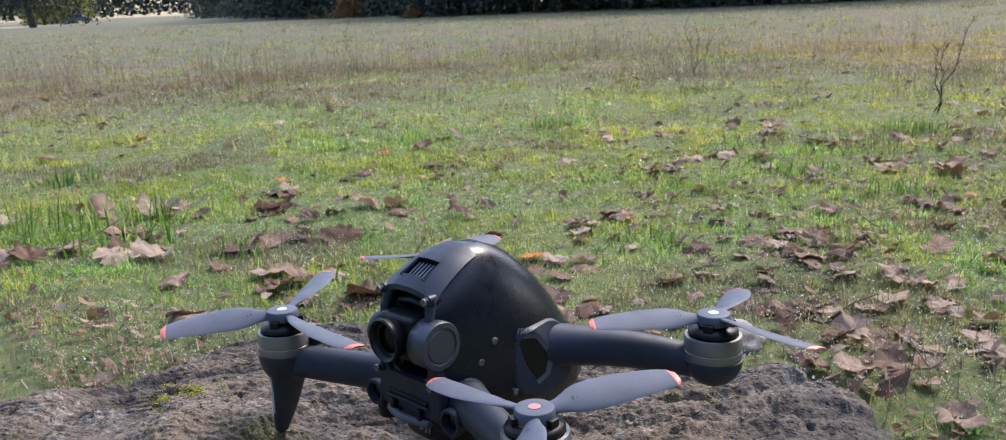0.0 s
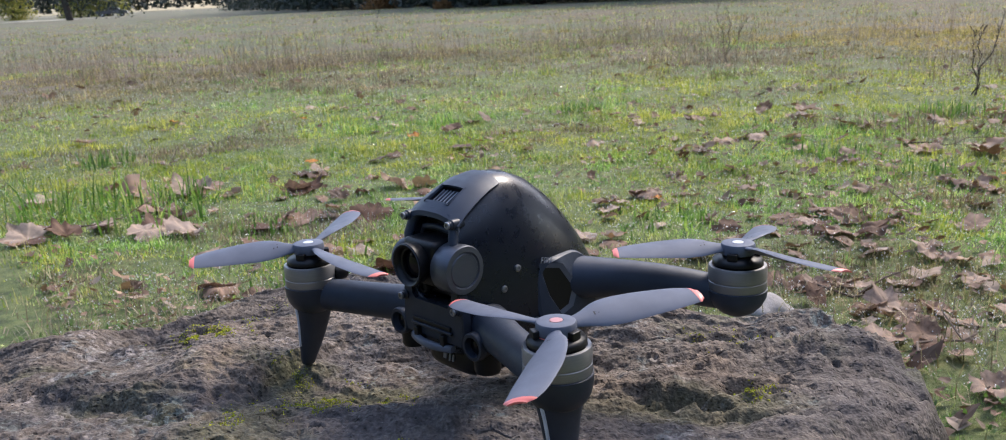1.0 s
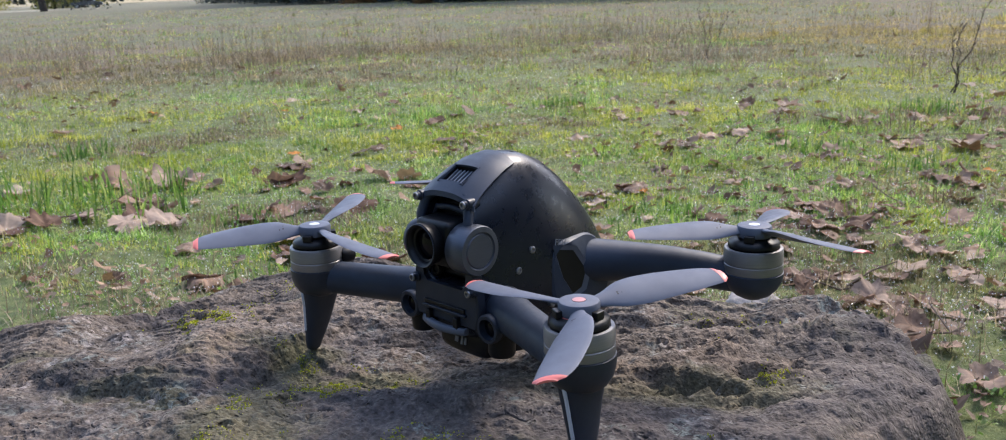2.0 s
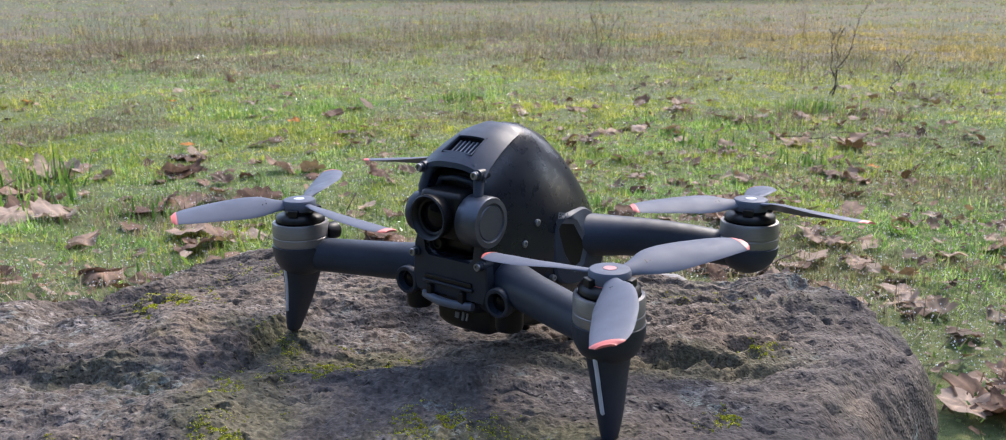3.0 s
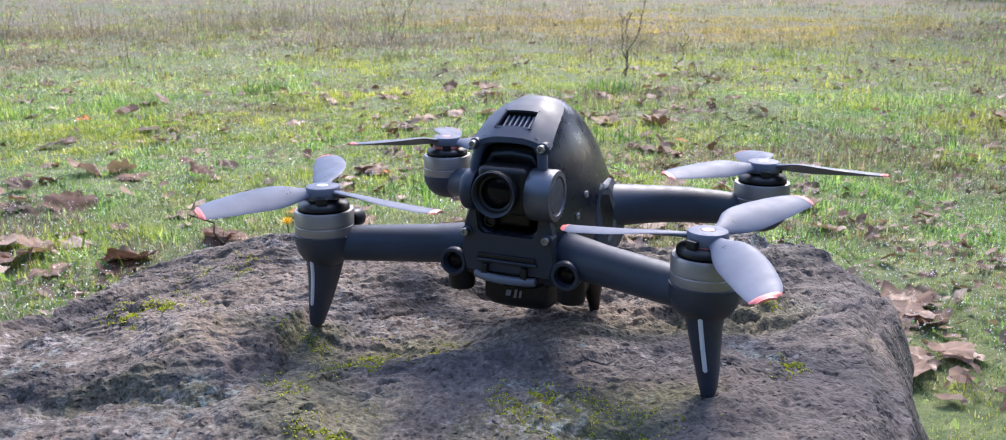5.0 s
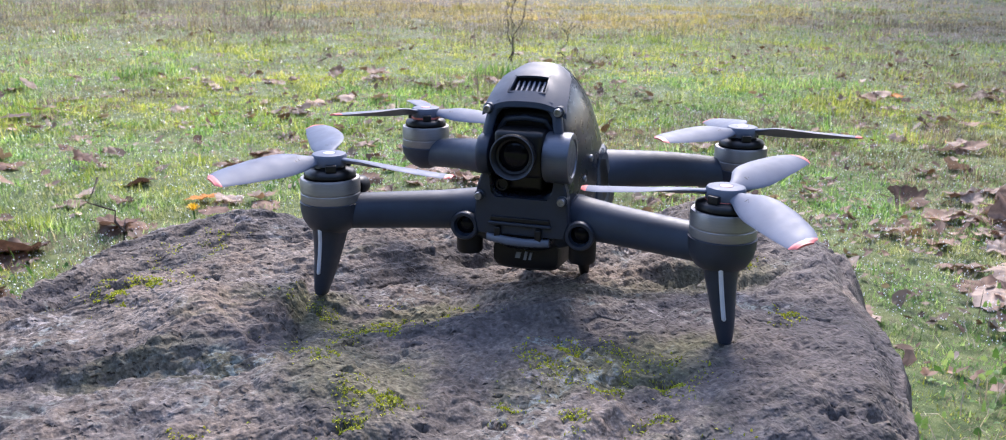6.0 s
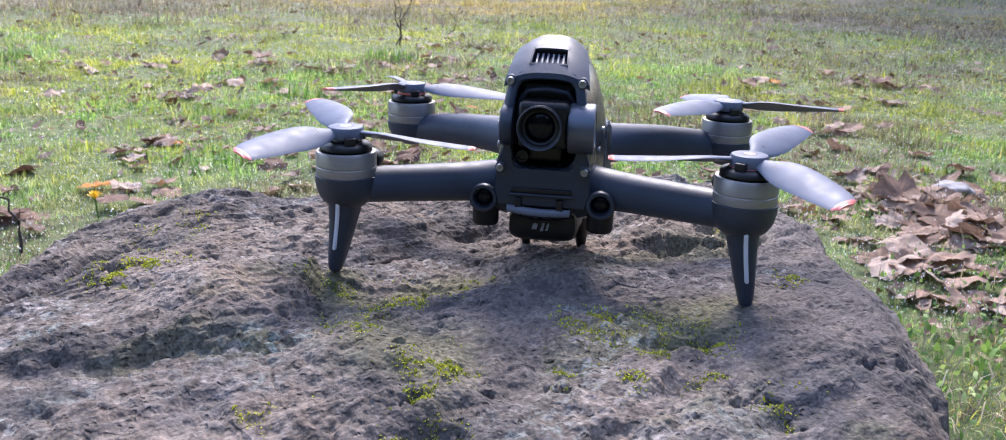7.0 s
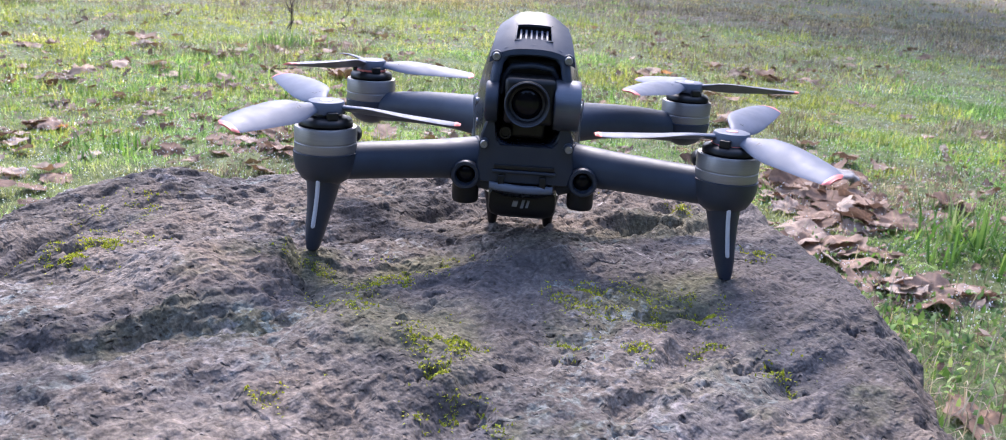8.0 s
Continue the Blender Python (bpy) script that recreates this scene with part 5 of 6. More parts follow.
# ---- fallen leaves ----
def leaf_mesh(seed, size=1.0):
    """A withered maple leaf: five lobes, curled, with a stem."""
    rng = random.Random(seed)
    n, verts, faces = 44, [Vector((0, 0, 0))], []
    lobes = [(0, 1.0, 0.5), (52, 0.92, 0.46), (-52, 0.92, 0.46), (105, 0.74, 0.45), (-105, 0.74, 0.45)]
    if seed % 3 == 0:
        lobes = [(0, 1.05, 0.8), (180, 0.7, 0.8), (40, 0.78, 0.6), (-40, 0.78, 0.6)]
    curl, roll_up, fold, ph = rng.uniform(0.05, 0.55), rng.uniform(-0.4, 0.5), rng.uniform(0.0, 0.6), rng.uniform(0, 6.28)
    lobes = [(a + rng.uniform(-8, 8), r * rng.uniform(0.8, 1.1), w) for a, r, w in lobes]
    rows = (0.3, 0.62, 0.85, 1.0)
    for q in rows:
        for k in range(n):
            a = 2 * math.pi * k / n
            r = 0.7 if seed % 3 else 0.5
            for la, lr, lw in lobes:
                d = (a - radians(la) + math.pi) % (2 * math.pi) - math.pi
                r = max(r, lr * math.exp(-(d / lw) ** 2 * 0.7))
            r *= 1 + 0.07 * math.sin(13 * a + ph)
            if abs(abs((a + math.pi) % (2 * math.pi) - math.pi) - math.pi) < 0.25:
                r *= 0.6
            x, y = q * r * math.sin(a), q * r * math.cos(a)
            along = x * math.cos(ph) + y * math.sin(ph)
            z = curl * 0.55 * along ** 2 + fold * 0.5 * abs(x * math.sin(ph) - y * math.cos(ph)) + roll_up * 0.3 * max(0.0, y) ** 2
            z += 0.085 * math.sin(5.3 * x + ph) * math.cos(4.7 * y - ph) + 0.035 * math.sin(11 * x - 7 * y + ph) + 0.05 * q ** 3 * math.sin(4 * a + ph)
            verts.append(Vector((x, y, z)))
    for k in range(n):
        faces.append((0, 1 + k, 1 + (k + 1) % n))
        for j in range(len(rows) - 1):
            a, b = 1 + j * n + k, 1 + j * n + (k + 1) % n
            faces.append((a, a + n, b + n, b))
    verts, faces = join((verts, faces), tube([(0, 0, 0.0), (0.02, -0.4, 0.02), (0.08, -0.85, 0.1)], [0.018, 0.014, 0.016], 6))
    return [v * 0.052 * size for v in verts], faces


LEAVES = [mesh_of("fallen_leaf", *leaf_mesh(s), LEAF, 80) for s in range(14)]
ORANGES = [mesh_of("fallen_leaf", *leaf_mesh(s + 30), ORANGE, 80) for s in range(3)]
leaf_rng = random.Random(5)
FAR_LEAVES = []


def leaf(x, y, size=1.0, orange=False, lift=0.006, tip=8):
    if not bool(off_rock(np.array(x), np.array(y), 1.06)):
        return
    me = leaf_rng.choice(ORANGES if orange else LEAVES)
    z = float(ground_height(x, y)) + lift
    m = pose(x, y, z, leaf_rng.gauss(0, tip * 0.8) + (180 if leaf_rng.random() < 0.35 else 0), leaf_rng.gauss(0, tip), leaf_rng.uniform(0, 360))
    m = m @ Matrix.Diagonal((size, size, size * leaf_rng.uniform(0.5, 1.4), 1))
    if math.hypot(x, y) > 2.95 and not orange:
        FAR_LEAVES.append(m)
        return
    ob = new("fallen_leaf", me)
    ob.matrix_basis = m
    tagged(ob, "orange fallen leaf on the grass" if orange else "curled brown fallen maple leaf on the grass", "leaf", "fallen leaves")


# heaps: middle, spread, how many
LEFT_HEAPS = [(-1.18, 2.3, 0.05, 4), (-1.44, 2.69, 0.05, 3), (-1.17, 2.12, 0.05, 3), (-1.25, 2.68, 0.02, 1), (-0.93, 2.19, 0.06, 3), (-1.0, 2.41, 0.02, 2), (-1.08, 2.7, 0.06, 6), (-0.63, 1.72, 0.02, 2), (-0.65, 2.03, 0.05, 3), (-0.64, 2.22, 0.05, 3),
              (-0.48, 1.91, 0.02, 1), (-0.72, 2.67, 0.03, 2), (-0.7, 2.92, 0.04, 3), (-0.58, 2.58, 0.06, 3), (-0.41, 2.06, 0.01, 1), (-0.31, 1.76, 0.04, 3), (-0.42, 2.25, 0.01, 1), (-0.42, 2.67, 0.01, 1), (-0.29, 2.55, 0.01, 1)]
BACK_HEAPS = [(-1.42, 3.24, 0.07, 2), (-1.3, 3.77, 0.01, 1), (-1.78, 4.4, 0.01, 1), (-1.21, 4.82, 0.01, 1), (-1.04, 5.34, 0.02, 2), (-0.77, 4.22, 0.02, 2), (-1.56, 7.61, 0.1, 2), (-2.58, 5.56, 0.03, 2), (-3.18, 7.22, 0.2, 4), (-3.34, 6.18, 0.05, 1),
              (-1.96, 3.85, 0.01, 1), (-2.0, 6.7, 0.4, 10), (-0.51, 3.17, 0.03, 3), (-0.34, 3.0, 0.01, 1), (-0.23, 3.23, 0.03, 2), (-0.16, 2.7, 0.01, 1), (-0.22, 3.96, 0.03, 2), (-0.34, 3.69, 0.03, 2)]
MIDDLE_HEAPS = [(-0.12, 2.45, 0.03, 2), (-0.08, 2.09, 0.02, 1), (-0.1, 1.89, 0.02, 2), (-0.04, 2.26, 0.01, 1), (-0.04, 4.15, 0.04, 3), (0.11, 3.74, 0.02, 1), (0.16, 2.94, 0.06, 2), (0.22, 3.31, 0.01, 1), (0.12, 1.93, 0.04, 5), (0.16, 2.17, 0.01, 1), (0.14, 1.68, 0.03, 4),
                (0.36, 4.05, 0.06, 3), (0.43, 3.84, 0.05, 4), (0.28, 2.35, 0.06, 5), (0.41, 2.64, 0.01, 1), (0.64, 3.74, 0.07, 3), (0.56, 3.1, 0.05, 4), (0.59, 2.69, 0.01, 1), (0.44, 2.03, 0.01, 1), (0.36, 1.72, 0.01, 1), (0.55, 2.33, 0.04, 1)]
RIGHT_HEAPS = [(1.09, 3.96, 0.08, 4), (0.86, 3.17, 0.05, 5), (1.02, 3.66, 0.05, 3), (0.64, 2.44, 0.03, 2), (0.88, 2.78, 0.05, 3), (0.63, 2.11, 0.05, 6), (0.72, 2.2, 0.05, 6), (1.2, 3.36, 0.04, 4), (0.67, 1.96, 0.04, 3), (0.78, 2.1, 0.04, 4), (0.66, 1.79, 0.03, 2), (1.49, 3.39, 0.07, 5),
               (1.3, 2.88, 0.05, 2), (1.4, 2.83, 0.05, 4), (1.79, 3.48, 0.06, 4), (2.05, 3.99, 0.05, 2), (1.18, 2.44, 0.06, 6), (0.9, 1.96, 0.03, 2), (0.8, 1.77, 0.03, 3), (1.06, 2.21, 0.01, 1), (0.8, 3.2, 0.08, 3), (1.18, 3.4, 0.08, 4), (1.04, 3.65, 0.08, 2), (2.04, 3.94, 0.08, 2)]
CORNER_HEAPS = [(0.49, 1.59, 0.05, 9), (0.59, 1.57, 0.04, 5), (0.59, 1.48, 0.04, 7), (0.54, 1.36, 0.05, 8), (0.77, 1.43, 0.02, 3), (0.79, 1.69, 0.04, 1), (0.57, 1.13, 0.02, 1), (0.72, 1.03, 0.06, 13), (0.81, 1.1, 0.04, 5), (1.0, 0.76, 0.04, 7), (1.05, 0.9, 0.04, 6), (1.21, 0.92, 0.06, 12), (1.35, 0.9, 0.05, 6), (1.29, 1.06, 0.06, 12),
                (1.48, 1.0, 0.05, 7), (1.46, 1.17, 0.06, 10), (1.66, 1.1, 0.06, 5), (1.54, 1.32, 0.06, 6), (1.78, 1.25, 0.04, 2), (1.85, 1.36, 0.02, 1), (1.75, 1.5, 0.01, 1), (1.01, 0.66, 0.025, 4), (1.09, 0.61, 0.03, 4), (0.68, 0.45, 0.01, 1), (1.36, 0.86, 0.05, 5), (1.57, 0.84, 0.05, 5)]
FAR_HEAPS = [(2.76, 1.62, 0.04, 2), (3.2, 2.1, 0.1, 6), (2.72, 1.92, 0.06, 3), (3.03, 2.26, 0.09, 5), (3.15, 2.53, 0.1, 4), (1.92, 1.67, 0.05, 5), (1.98, 1.84, 0.02, 2), (2.28, 1.92, 0.06, 2), (2.62, 2.45, 0.05, 2), (2.44, 2.25, 0.05, 2), (4.8, 3.2, 0.4, 3), (6.0, 4.24, 0.1, 1)]
for heaps, size in ((LEFT_HEAPS, 1.25), (BACK_HEAPS, 0.95), (MIDDLE_HEAPS, 0.76), (RIGHT_HEAPS, 0.9), (CORNER_HEAPS, 0.9), (FAR_HEAPS, 0.95)):
    for x, y, r, n in heaps:
        for k in range(n):
            leaf(leaf_rng.gauss(x, r), leaf_rng.gauss(y, r), size * (0.72 if 1.2 < y < 1.65 and 0.4 < x < 0.85 else 1.0) * leaf_rng.uniform(0.65, 1.25), lift=0.008 + 0.016 * leaf_rng.random() * (k > n // 3), tip=15)
for x, y, s in [(-0.49, 3.6, 0.7), (0.06, 2.02, 0.8), (0.31, 2.34, 0.5), (-0.78, 3.13, 0.55), (-1.1, 4.25, 0.55), (-1.78, 4.4, 0.6), (2.62, 2.4, 0.8), (2.0, 1.7, 0.6), (1.27, 2.5, 0.5)]:
    leaf(x, y, s, True, 0.014)

def litter_leaves(count, seed):
    """Smaller leaves strewn over the meadow, too many to count."""
    rng = random.Random(seed)
    shapes = [leaf_mesh(60 + k) for k in range(9)]
    verts, faces = [], []
    while count:
        a, r = radians(50 + rng.uniform(-68, 68)), 0.95 * 9.0 ** (rng.random() ** 0.85)
        x, y = r * math.cos(a), 0.45 + r * math.sin(a)
        if not bool(off_rock(np.array(x), np.array(y), 1.08)) or float(fbm(x * 1.2 + 70, y * 1.2, 3)) + rng.uniform(-0.3, 0.3) < 0.05:
            continue
        count -= 1
        v, f = rng.choice(shapes)
        m = pose(x, y, float(ground_height(x, y)) + rng.uniform(0.004, 0.012), rng.gauss(0, 11) + (180 if rng.random() < 0.4 else 0), rng.gauss(0, 11), rng.uniform(0, 360)) @ Matrix.Scale(rng.uniform(0.4, 0.95), 4)
        o = len(verts)
        verts += [m @ p for p in v]
        faces += [tuple(i + o for i in t) for t in f]
    for m in FAR_LEAVES:
        v, f = rng.choice(shapes)
        faces += [tuple(i + len(verts) for i in t) for t in f]
        verts += [m @ p for p in v]
    me = bpy.data.meshes.new("leaf_litter")
    me.from_pydata([tuple(p) for p in verts], [], faces)
    me.materials.append(CRUMB)
    me.shade_smooth()
    tagged(new("leaf_litter", me), "small curled brown leaves strewn over the grass", "leaf litter", kind="stuff")


litter_leaves(360, 77)


# stones, twigs, a dandelion
def stone(x, y, r, seed):
    bm = bmesh.new()
    bmesh.ops.create_icosphere(bm, subdivisions=4, radius=1)
    for v in bm.verts:
        f = 1 + 0.28 * noise.noise(v.co * 1.3 + Vector((seed, 0, 0))) + 0.08 * noise.noise(v.co * 5 + Vector((0, seed, 0)))
        v.co = Vector((v.co.x * r * 1.25, v.co.y * r, v.co.z * r * 0.62)) * f
    me = bpy.data.meshes.new("stone")
    bm.to_mesh(me)
    bm.free()
    me.materials.append(STONE)
    me.shade_smooth()
    ob = new("stone", me)
    ob.matrix_basis = pose(x, y, float(ground_height(x, y)) + r * 0.3, 0, 0, seed * 70)
    tagged(ob, "pale grey rounded stone in the grass", "stone", "loose stones")


stone(0.385, 1.475, 0.042, 1)
stone(1.62, 1.12, 0.034, 2)


def twig(x, y, length, turn, seed):
    rng = random.Random(seed)
    pts = [(length * (k / 6 - 0.5), 0.02 * math.sin(k * 1.3 + seed), 0.008 + 0.012 * rng.random()) for k in range(7)]
    shape = join(tube(pts, [0.0022, 0.0021, 0.0019, 0.0017, 0.0015, 0.0012, 0.0008], 8), tube([pts[3], (pts[3][0] + 0.05, 0.045, 0.03), (pts[3][0] + 0.09, 0.06, 0.045)], [0.0018, 0.0014, 0.0008], 6))
    ob = put("twig", mesh_of("twig", *shape, TWIG, 60), None, "", pose(x, y, float(ground_height(x, y)), 0, 0, turn))
    tagged(ob, "thin brown dead twig lying in the grass", "twig", "twigs")


for i, (x, y, l, t) in enumerate([(0.62, 1.32, 0.2, 40), (0.55, 1.55, 0.18, -20), (1.35, 3.0, 0.3, 15), (0.9, 2.2, 0.2, 70), (-1.1, 2.35, 0.22, 30)]):
    twig(x, y, l, t, i)

dandelion = thing("dandelion", "small yellow dandelion flower in the grass", "flower", pose(-0.01, 1.69, float(ground_height(-0.01, 1.69))))
put("stem", mesh_of("stem", *tube([(0, 0, 0), (0.004, 0, 0.04), (0.002, 0.003, 0.075)], [0.0018, 0.0016, 0.0015], 8), TUFT, 60), dandelion)
petals = []
for k in range(26):
    a, t = k * 2.4, 0.3 + 0.9 * (k / 26)
    d = Vector((math.cos(a) * math.sin(t), math.sin(a) * math.sin(t), math.cos(t)))
    u = Vector((-math.sin(a), math.cos(a), 0)) * 0.0018
    c = Vector((0.002, 0.003, 0.075))
    petals.append(([c - u * 0.5, c + u * 0.5, c + d * 0.013 + u, c + d * 0.015, c + d * 0.013 - u], [(0, 1, 2, 3, 4)]))
put("flower_head", mesh_of("flower_head", *join(*petals), YELLOW, 60), dandelion, "yellow petals")


# ---- dead weed stalks ----
def stalk(x, y, stems, seed, label, shoots=14):
    rng = random.Random(seed)
    base = thing("weed_stalk", label, "weed", pose(x, y, float(ground_height(x, y))), "dead weed stalks")
    for h, lx, ly in stems:
        pts = [(0.02 * rng.uniform(-1, 1) + lx * (k / 7) ** 1.4, ly * (k / 7) ** 1.4, h * k / 7) for k in range(8)]
        shapes = [tube(pts, [0.0032 - 0.0003 * k for k in range(8)], 7)]
        for k in range(shoots):
            f = rng.uniform(0.25, 1.0)
            i = min(int(f * 7), 6)
            p = Vector(pts[i]).lerp(Vector(pts[i + 1]), f * 7 - i)
            d = Vector((rng.uniform(-1, 1), rng.uniform(-1, 1), rng.uniform(0.3, 1.2))).normalized() * rng.uniform(0.012, 0.05) * (0.5 + f)
            shapes.append(tube([p, p + d * 0.6, p + d], [0.0012, 0.001, 0.0024 if f > 0.8 else 0.0007], 5))
        put("stem", mesh_of("stem", *join(*shapes), STALK, 60), base)


stalk(1.93, 4.15, [(0.29, -0.03, 0), (0.30, 0.02, 0.02), (0.42, 0.17, 0.05)], 1, "dark dead weed stalks standing in the meadow")
stalk(2.2, 4.1, [(0.14, 0.03, 0)], 2, "short dark dead weed stalk")
stalk(1.3, 6.5, [(0.4, -0.06, 0), (0.36, 0.05, 0.1), (0.3, 0.16, 0)], 3, "bunch of tall dry weed stems")
stalk(-0.13, 1.70, [(0.13, -0.03, 0.0)], 5, "single thin dark dry stem beside the boulder", 2)
stalk(-2.1, 12.0, [(0.45, 0.02, 0), (0.3, -0.05, 0)], 4, "thin tall dry weed stem")


def weed_clump(x, y, count, height, spread, seed):
    """A patch of thin dry stems."""
    rng = np.random.RandomState(seed)
    px, py = x + rng.normal(0, spread, count), y + rng.normal(0, spread, count)
    me = leaflets("dry_weed_clump", px, py, ground_height(px, py) - 0.005, height, 0.0022, STEM, 0.95, rng, height * 0.62 * (0.3 + rng.exponential(0.8, count)).clip(0, 2.4))
    tagged(new("dry_weed_clump", me), "clump of thin grey-brown dry weeds", "weed", "dry weed clumps", "stuff")


for i, (x, y, n, h, r) in enumerate([(-3.8, 7.8, 420, 0.3, 0.35), (-2.3, 7.6, 380, 0.32, 0.3), (-1.7, 7.9, 420, 0.34, 0.4), (-0.8, 8.3, 350, 0.3, 0.4), (1.25, 6.5, 220, 0.3, 0.22), (0.4, 8.8, 420, 0.36, 0.5), (1.3, 8.9, 420, 0.36, 0.5),
                                     (2.9, 8.4, 350, 0.3, 0.5), (-5.2, 9.5, 350, 0.35, 0.5), (2.2, 4.9, 120, 0.14, 0.2), (2.6, 5.6, 220, 0.2, 0.3), (3.4, 4.4, 220, 0.16, 0.35), (3.6, 3.2, 200, 0.12, 0.35), (1.3, 3.1, 90, 0.1, 0.12)]):
    weed_clump(x, y, int(n * 1.7), h, r, 120 + i)


# ---- far trees ----
def tree(name, label, height, material, seed, low=0.1, spread=0.32, leaves=68):
    rng = random.Random(seed)
    nrng = np.random.RandomState(seed)
    base = thing(name, label, "tree", Matrix(), "trees at the meadow's edge")
    pts = [(0.25 * math.sin(k * 1.1 + seed), 0.2 * math.cos(k * 0.8 + seed), height * k / 9) for k in range(10)]
    limbs = [tube(pts, [0.36 * (1 - k / 10.5) + 0.03 for k in range(10)], 12)]
    centres = []
    for k in range(26):
        f = low + (0.97 - low) * k / 25
        i = min(int(f * 9), 8)
        p = Vector(pts[i]).lerp(Vector(pts[i + 1]), f * 9 - i)
        a = k * 2.4 + rng.uniform(-0.4, 0.4)
        reach = height * spread * (1 - f) ** 0.6 * rng.uniform(0.7, 1.15) + 0.4
        tip = p + Vector((math.cos(a) * reach, math.sin(a) * reach, rng.uniform(-0.12, 0.16) * reach))
        limbs.append(tube([p, p.lerp(tip, 0.5) + Vector((0, 0, 0.06 * reach)), tip], [0.1 * (1 - f) + 0.025, 0.05, 0.012], 6))
        for q in (0.35, 0.6, 0.8, 1.0):
            centres.append((p.lerp(tip, q), 0.16 * reach + 0.3))
    put("trunk", mesh_of("trunk", *join(*limbs), BARK, 60), base, "dark bark trunk and limbs")
    x, y, z = [], [], []
    for c, r in centres:
        m = leaves
        x.append(nrng.normal(c.x, r, m)), y.append(nrng.normal(c.y, r, m)), z.append(nrng.normal(c.z, r * 0.6, m))
    x, y, z = np.concatenate(x), np.concatenate(y), np.maximum(np.concatenate(z), 0.15)
    put("crown", short_blades("crown", x, y, z, 0.36 * nrng.uniform(0.55, 1.3, len(x)), 0.27, material, 1.1, nrng), base)
    return base


dark = [tree("tree", "dark evergreen tree at the meadow's edge", h, EVERGREEN, s, 0.06, 0.3) for h, s in ((11, 1), (13, 2), (9, 3))]
bright = [tree("tree", "yellow-green broadleaf tree in sunlight", h, AUTUMN, s, 0.05, 0.42) for h, s in ((9, 4), (8, 5))]
shrub = tree("bush", "russet autumn bush before the trees", 3.0, RUSSET, 6, 0.04, 0.5)
tree_rng = random.Random(9)
used = set()


def plant(kinds, x, y, scale=1.0):
    ob = tree_rng.choice(kinds)
    m = pose(x, y, float(ground_height(x, y)) - 0.1, 0, 0, tree_rng.uniform(0, 360))
    if ob.name in used:
        ob = copy_thing(ob, m)
    else:
        used.add(ob.name)
        ob.matrix_basis = m
    ob.scale = (scale,) * 3


EDGE = [(-60, 168), (-38, 118), (-27, 88), (-19, 71), (-12, 61), (-6, 49), (0, 40), (7, 36.5), (14, 35.5), (22, 35), (32, 34), (44, 31), (56, 26)]


def edge_at(f):
    """A place on the woods' edge, and the way behind it."""
    i = min(int(f * (len(EDGE) - 1)), len(EDGE) - 2)
    a, b = Vector(EDGE[i]), Vector(EDGE[i + 1])
    d = (b - a).normalized()
    return a.lerp(b, f * (len(EDGE) - 1) - i), Vector((-d.y, d.x))


for k in range(46):
    p, back = edge_at((k + 0.5) / 46)
    p = p + back * (3.5 + tree_rng.uniform(0, 3) + (4 if k % 2 else 0))
    plant(dark, p.x, p.y, tree_rng.uniform(0.8, 1.25))


def undergrowth(name, label, spots, height, size, material, seed, count):
    """Shrubs too many to count, as one mass of leaves."""
    rng = np.random.RandomState(seed)
    x, y = np.repeat(spots[0], count), np.repeat(spots[1], count)
    n = len(x)
    top = np.repeat(height * rng.uniform(0.35, 1.1, len(spots[0])), count)
    z = top * rng.uniform(0.02, 1, n) ** 0.8
    x, y = x + rng.normal(0, 1, n) * size * 4 * (1.2 - z / top), y + rng.normal(0, 1, n) * size * 4 * (1.2 - z / top)
    me = short_blades(name, x, y, ground_height(x, y) + z, size * rng.uniform(0.55, 1.3, n), size * 0.85, material, 1.2, rng)
    tagged(new(name, me), label, "woods", kind="stuff")


spots = np.array([tuple(edge_at((k + 0.5) / 150)[0] + edge_at((k + 0.5) / 150)[1] * (1.5 + 4 * ((k * 7) % 5) / 5)) for k in range(150)]).T
undergrowth("undergrowth", "dark undergrowth along the edge of the woods", spots, 4.5, 0.3, EVERGREEN, 61, 260)
turns = np.radians(np.linspace(104, 126, 70))
undergrowth("far_woods", "distant dark woods beyond the track", np.array([430 * np.cos(turns), 430 * np.sin(turns)]), 26, 2.2, EVERGREEN, 62, 160)
big_tree = tree("tree", "broad dark tree with a thick bare trunk by the track", 15, EVERGREEN, 8, 0.14, 0.42, 120)
big_tree.matrix_basis = pose(-50.6, 97.6, float(ground_height(-50.6, 97.6)) - 0.1)
for x, y, k in ((-94, 186, 1.0), (-89, 188, 1.15), (-110, 190, 1.1)):
    plant(bright, x, y, k)


def track(label, radius, wide, a0, a1):
    """A pale track laid on the ground along an arc."""
    n = 40
    verts = []
    for k in range(n + 1):
        a = radians(a0 + (a1 - a0) * k / n)
        for r in (radius - wide / 2, radius + wide / 2):
            r += 1.5 * math.sin(k * 0.35)
            x, y = r * math.cos(a), r * math.sin(a)
            verts.append((x, y, float(ground_height(x, y)) + 0.03))
    me = bpy.data.meshes.new("road")
    me.from_pydata(verts, [], [(2 * k, 2 * k + 1, 2 * k + 3, 2 * k + 2) for k in range(n)])
    me.materials.append(GRAVEL)
    tagged(new("road", me), label, "road", kind="structure")


gr = Nodes("pale_gravel")
gr.color(gr.ramp(gr.noise(0.4, 7, 0.65), [(0.3, (0.24, 0.22, 0.15)), (0.7, (0.38, 0.34, 0.26))])).rough(0.9)
gr.bump(gr.noise(8, 6, 0.7), 0.6, 0.02)
GRAVEL = gr.mat
track("pale gravel track beyond the meadow", 140, 22, 114.5, 128)
track("pale gravel road on the far rise", 330, 14, 104, 119)
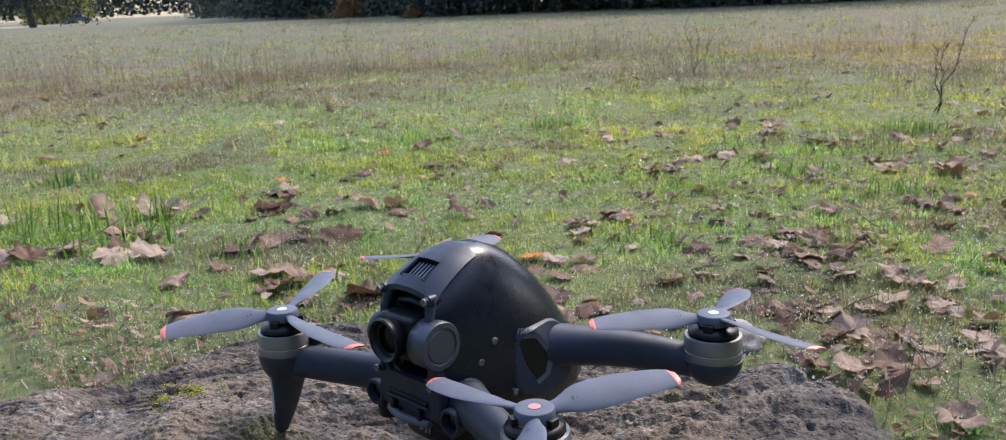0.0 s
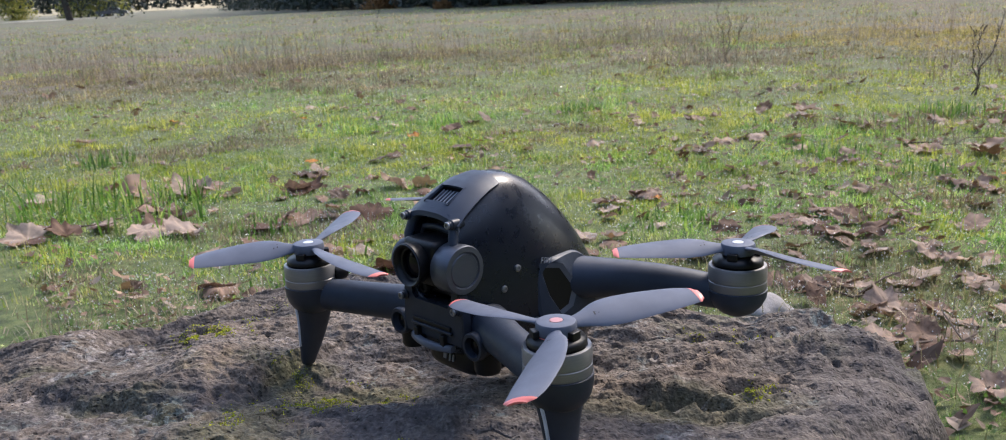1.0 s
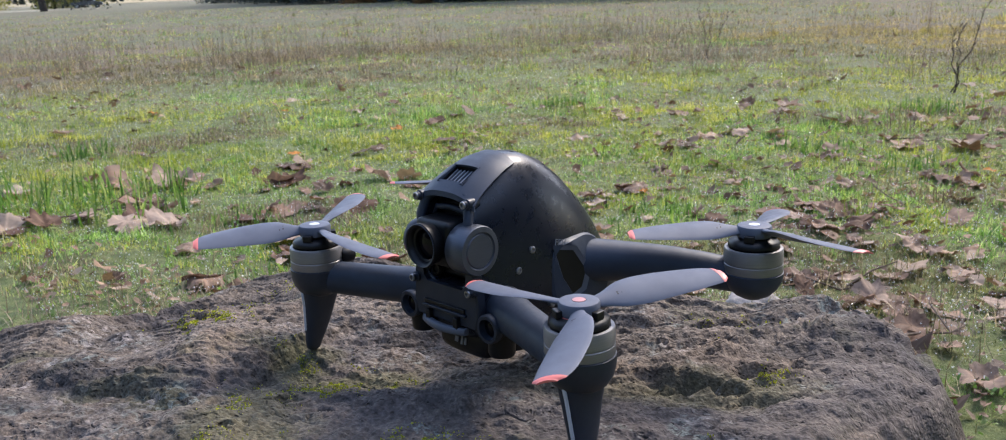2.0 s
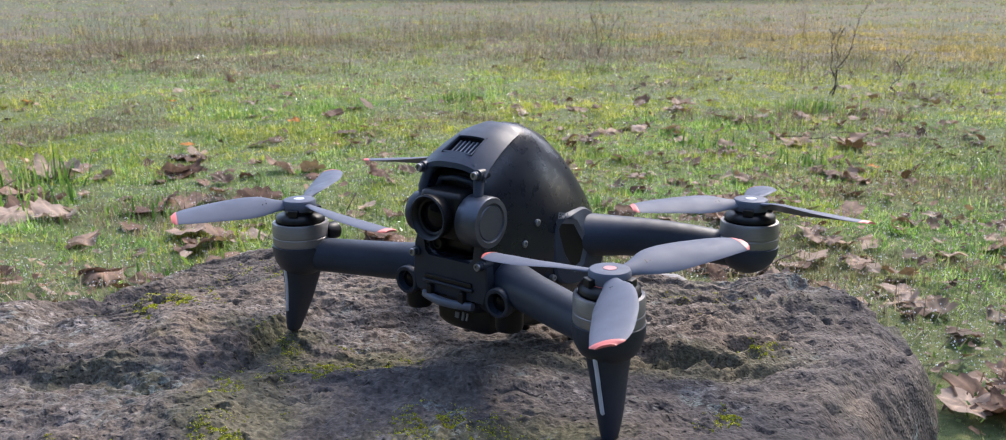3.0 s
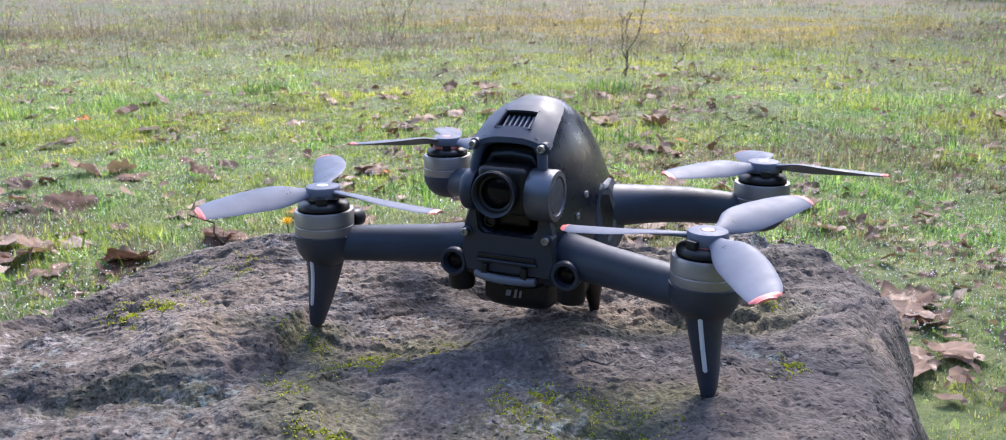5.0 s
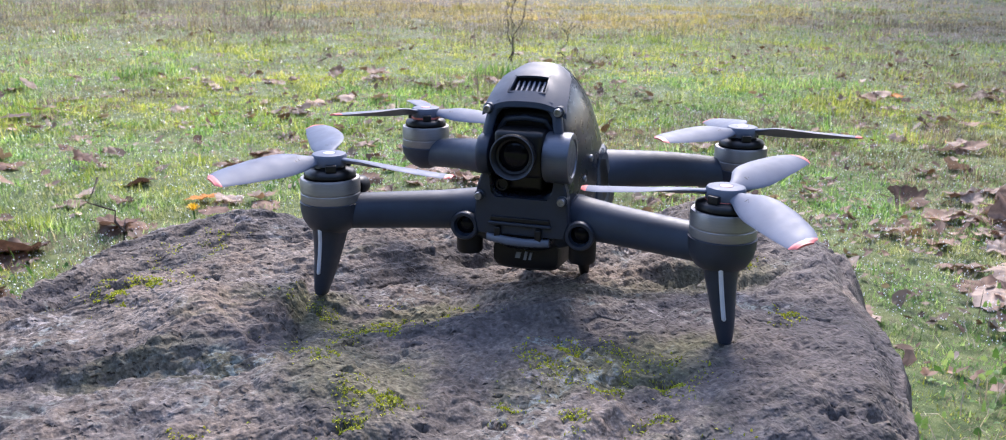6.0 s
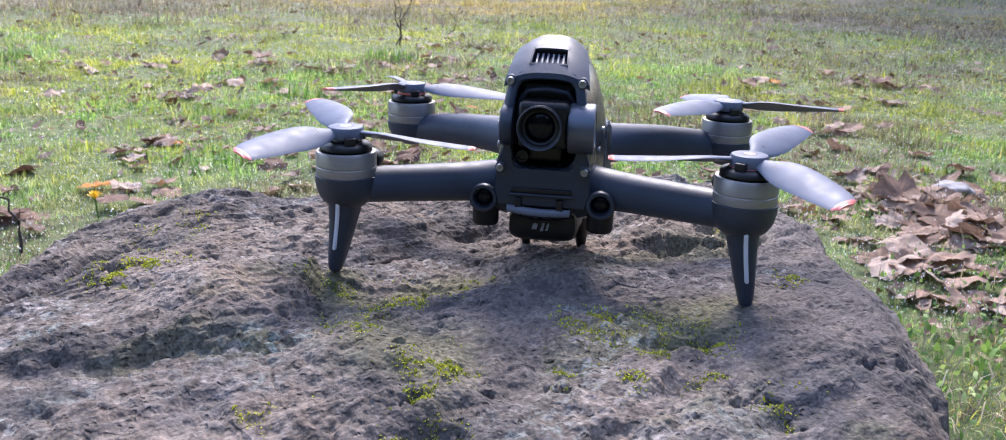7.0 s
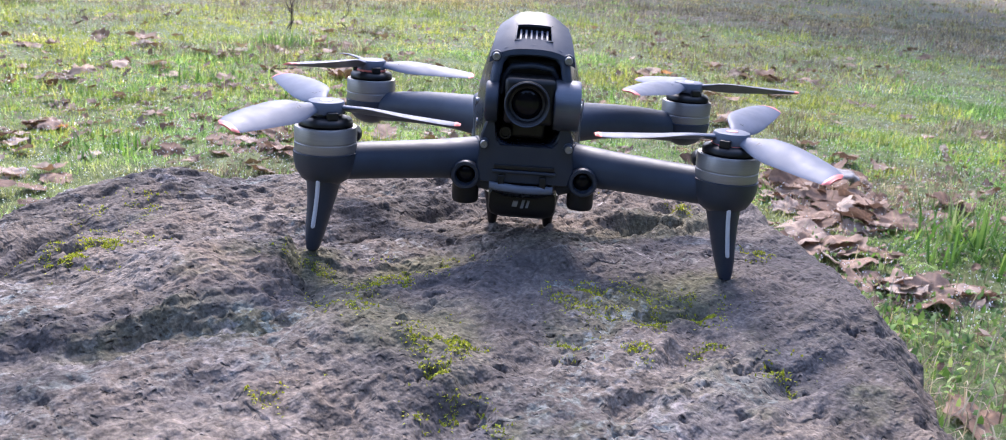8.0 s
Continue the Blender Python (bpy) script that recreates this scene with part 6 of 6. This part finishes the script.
# unseen tall trees added beside the meadow; their crowns filter and shade the sun
for k, (x, y, h, low, wide) in enumerate([(12.5, 7.6, 14, 0.35, 0.36), (14.0, 2.4, 14, 0.35, 0.4), (17.5, 11.0, 15, 0.3, 0.36)]):
    tall = tree("tall_tree", "unseen tall tree with a high crown, added to shade the meadow", h, EVERGREEN, 20 + k, low, wide, 40)
    tall.matrix_basis = pose(x, y, float(ground_height(x, y)) - 0.1)
# unseen woods added behind the camera to darken reflections and front light
for k in range(24):
    a, r = radians(176 + 8.2 * k), 23 + tree_rng.uniform(-3, 5)
    plant(dark, r * math.cos(a), r * math.sin(a), tree_rng.uniform(0.9, 1.3))
plant(dark, 13.8, 13.3, 0.3)
plant([shrub], -9.85, 57, 0.4)
plant([shrub], -5.0, 47.5, 0.22)


# ---- parked pickup ----
def pickup():
    n = Nodes("dark_car_paint")
    n.color(n.ramp(n.noise(3, 3), [(0.3, (0.03, 0.032, 0.045)), (0.7, (0.045, 0.047, 0.06))])).rough(0.3)
    glass = Nodes("car_glass")
    glass.color((0.01, 0.012, 0.015)).rough(0.05)
    car = thing("pickup_truck", "dark pickup truck parked beyond the meadow", "car", pose(-76.3, 163, float(ground_height(-76.3, 163)), 0, 0, 20))
    side = [(-2.6, 0.55), (-2.6, 1.05), (-0.6, 1.1), (-0.45, 1.75), (0.7, 1.78), (1.35, 1.15), (2.5, 1.0), (2.6, 0.5)]
    body = loft([[Vector((x, y, z)) for x, z in side] for y in (-0.92, -0.85, 0.85, 0.92)])
    put("body", mesh_of("body", *body, n.mat, 30), car)
    for y in (-0.93, 0.93):
        w = [Vector((x, y + dy, z)) for dy in (-0.02, 0.02) for x, z in ((-0.35, 1.2), (-0.3, 1.65), (0.6, 1.66), (1.05, 1.2))]
        put("window", mesh_of("window", w, [(0, 1, 2, 3), (7, 6, 5, 4), (0, 4, 5, 1), (1, 5, 6, 2), (2, 6, 7, 3), (3, 7, 4, 0)], glass.mat, 30), car)
        for x in (-1.65, 1.6):
            tyre = put("wheel", mesh_of("wheel", *lathe([(0.2, -0.12), (0.38, -0.12), (0.4, -0.06), (0.4, 0.06), (0.38, 0.12), (0.2, 0.12)], 24, pose(x, y * 0.92, 0.4, 90, 0, 0)), BLACK, 40), car)
            put("rim", mesh_of("rim", *lathe([(0.24, -0.13), (0.2, -0.1), (0.05, -0.12), (0.02, 0.12), (0.2, 0.1), (0.24, 0.13)], 16, pose(x, y * 0.92, 0.4, 90, 0, 0)), STEEL, 40), tyre)


pickup()
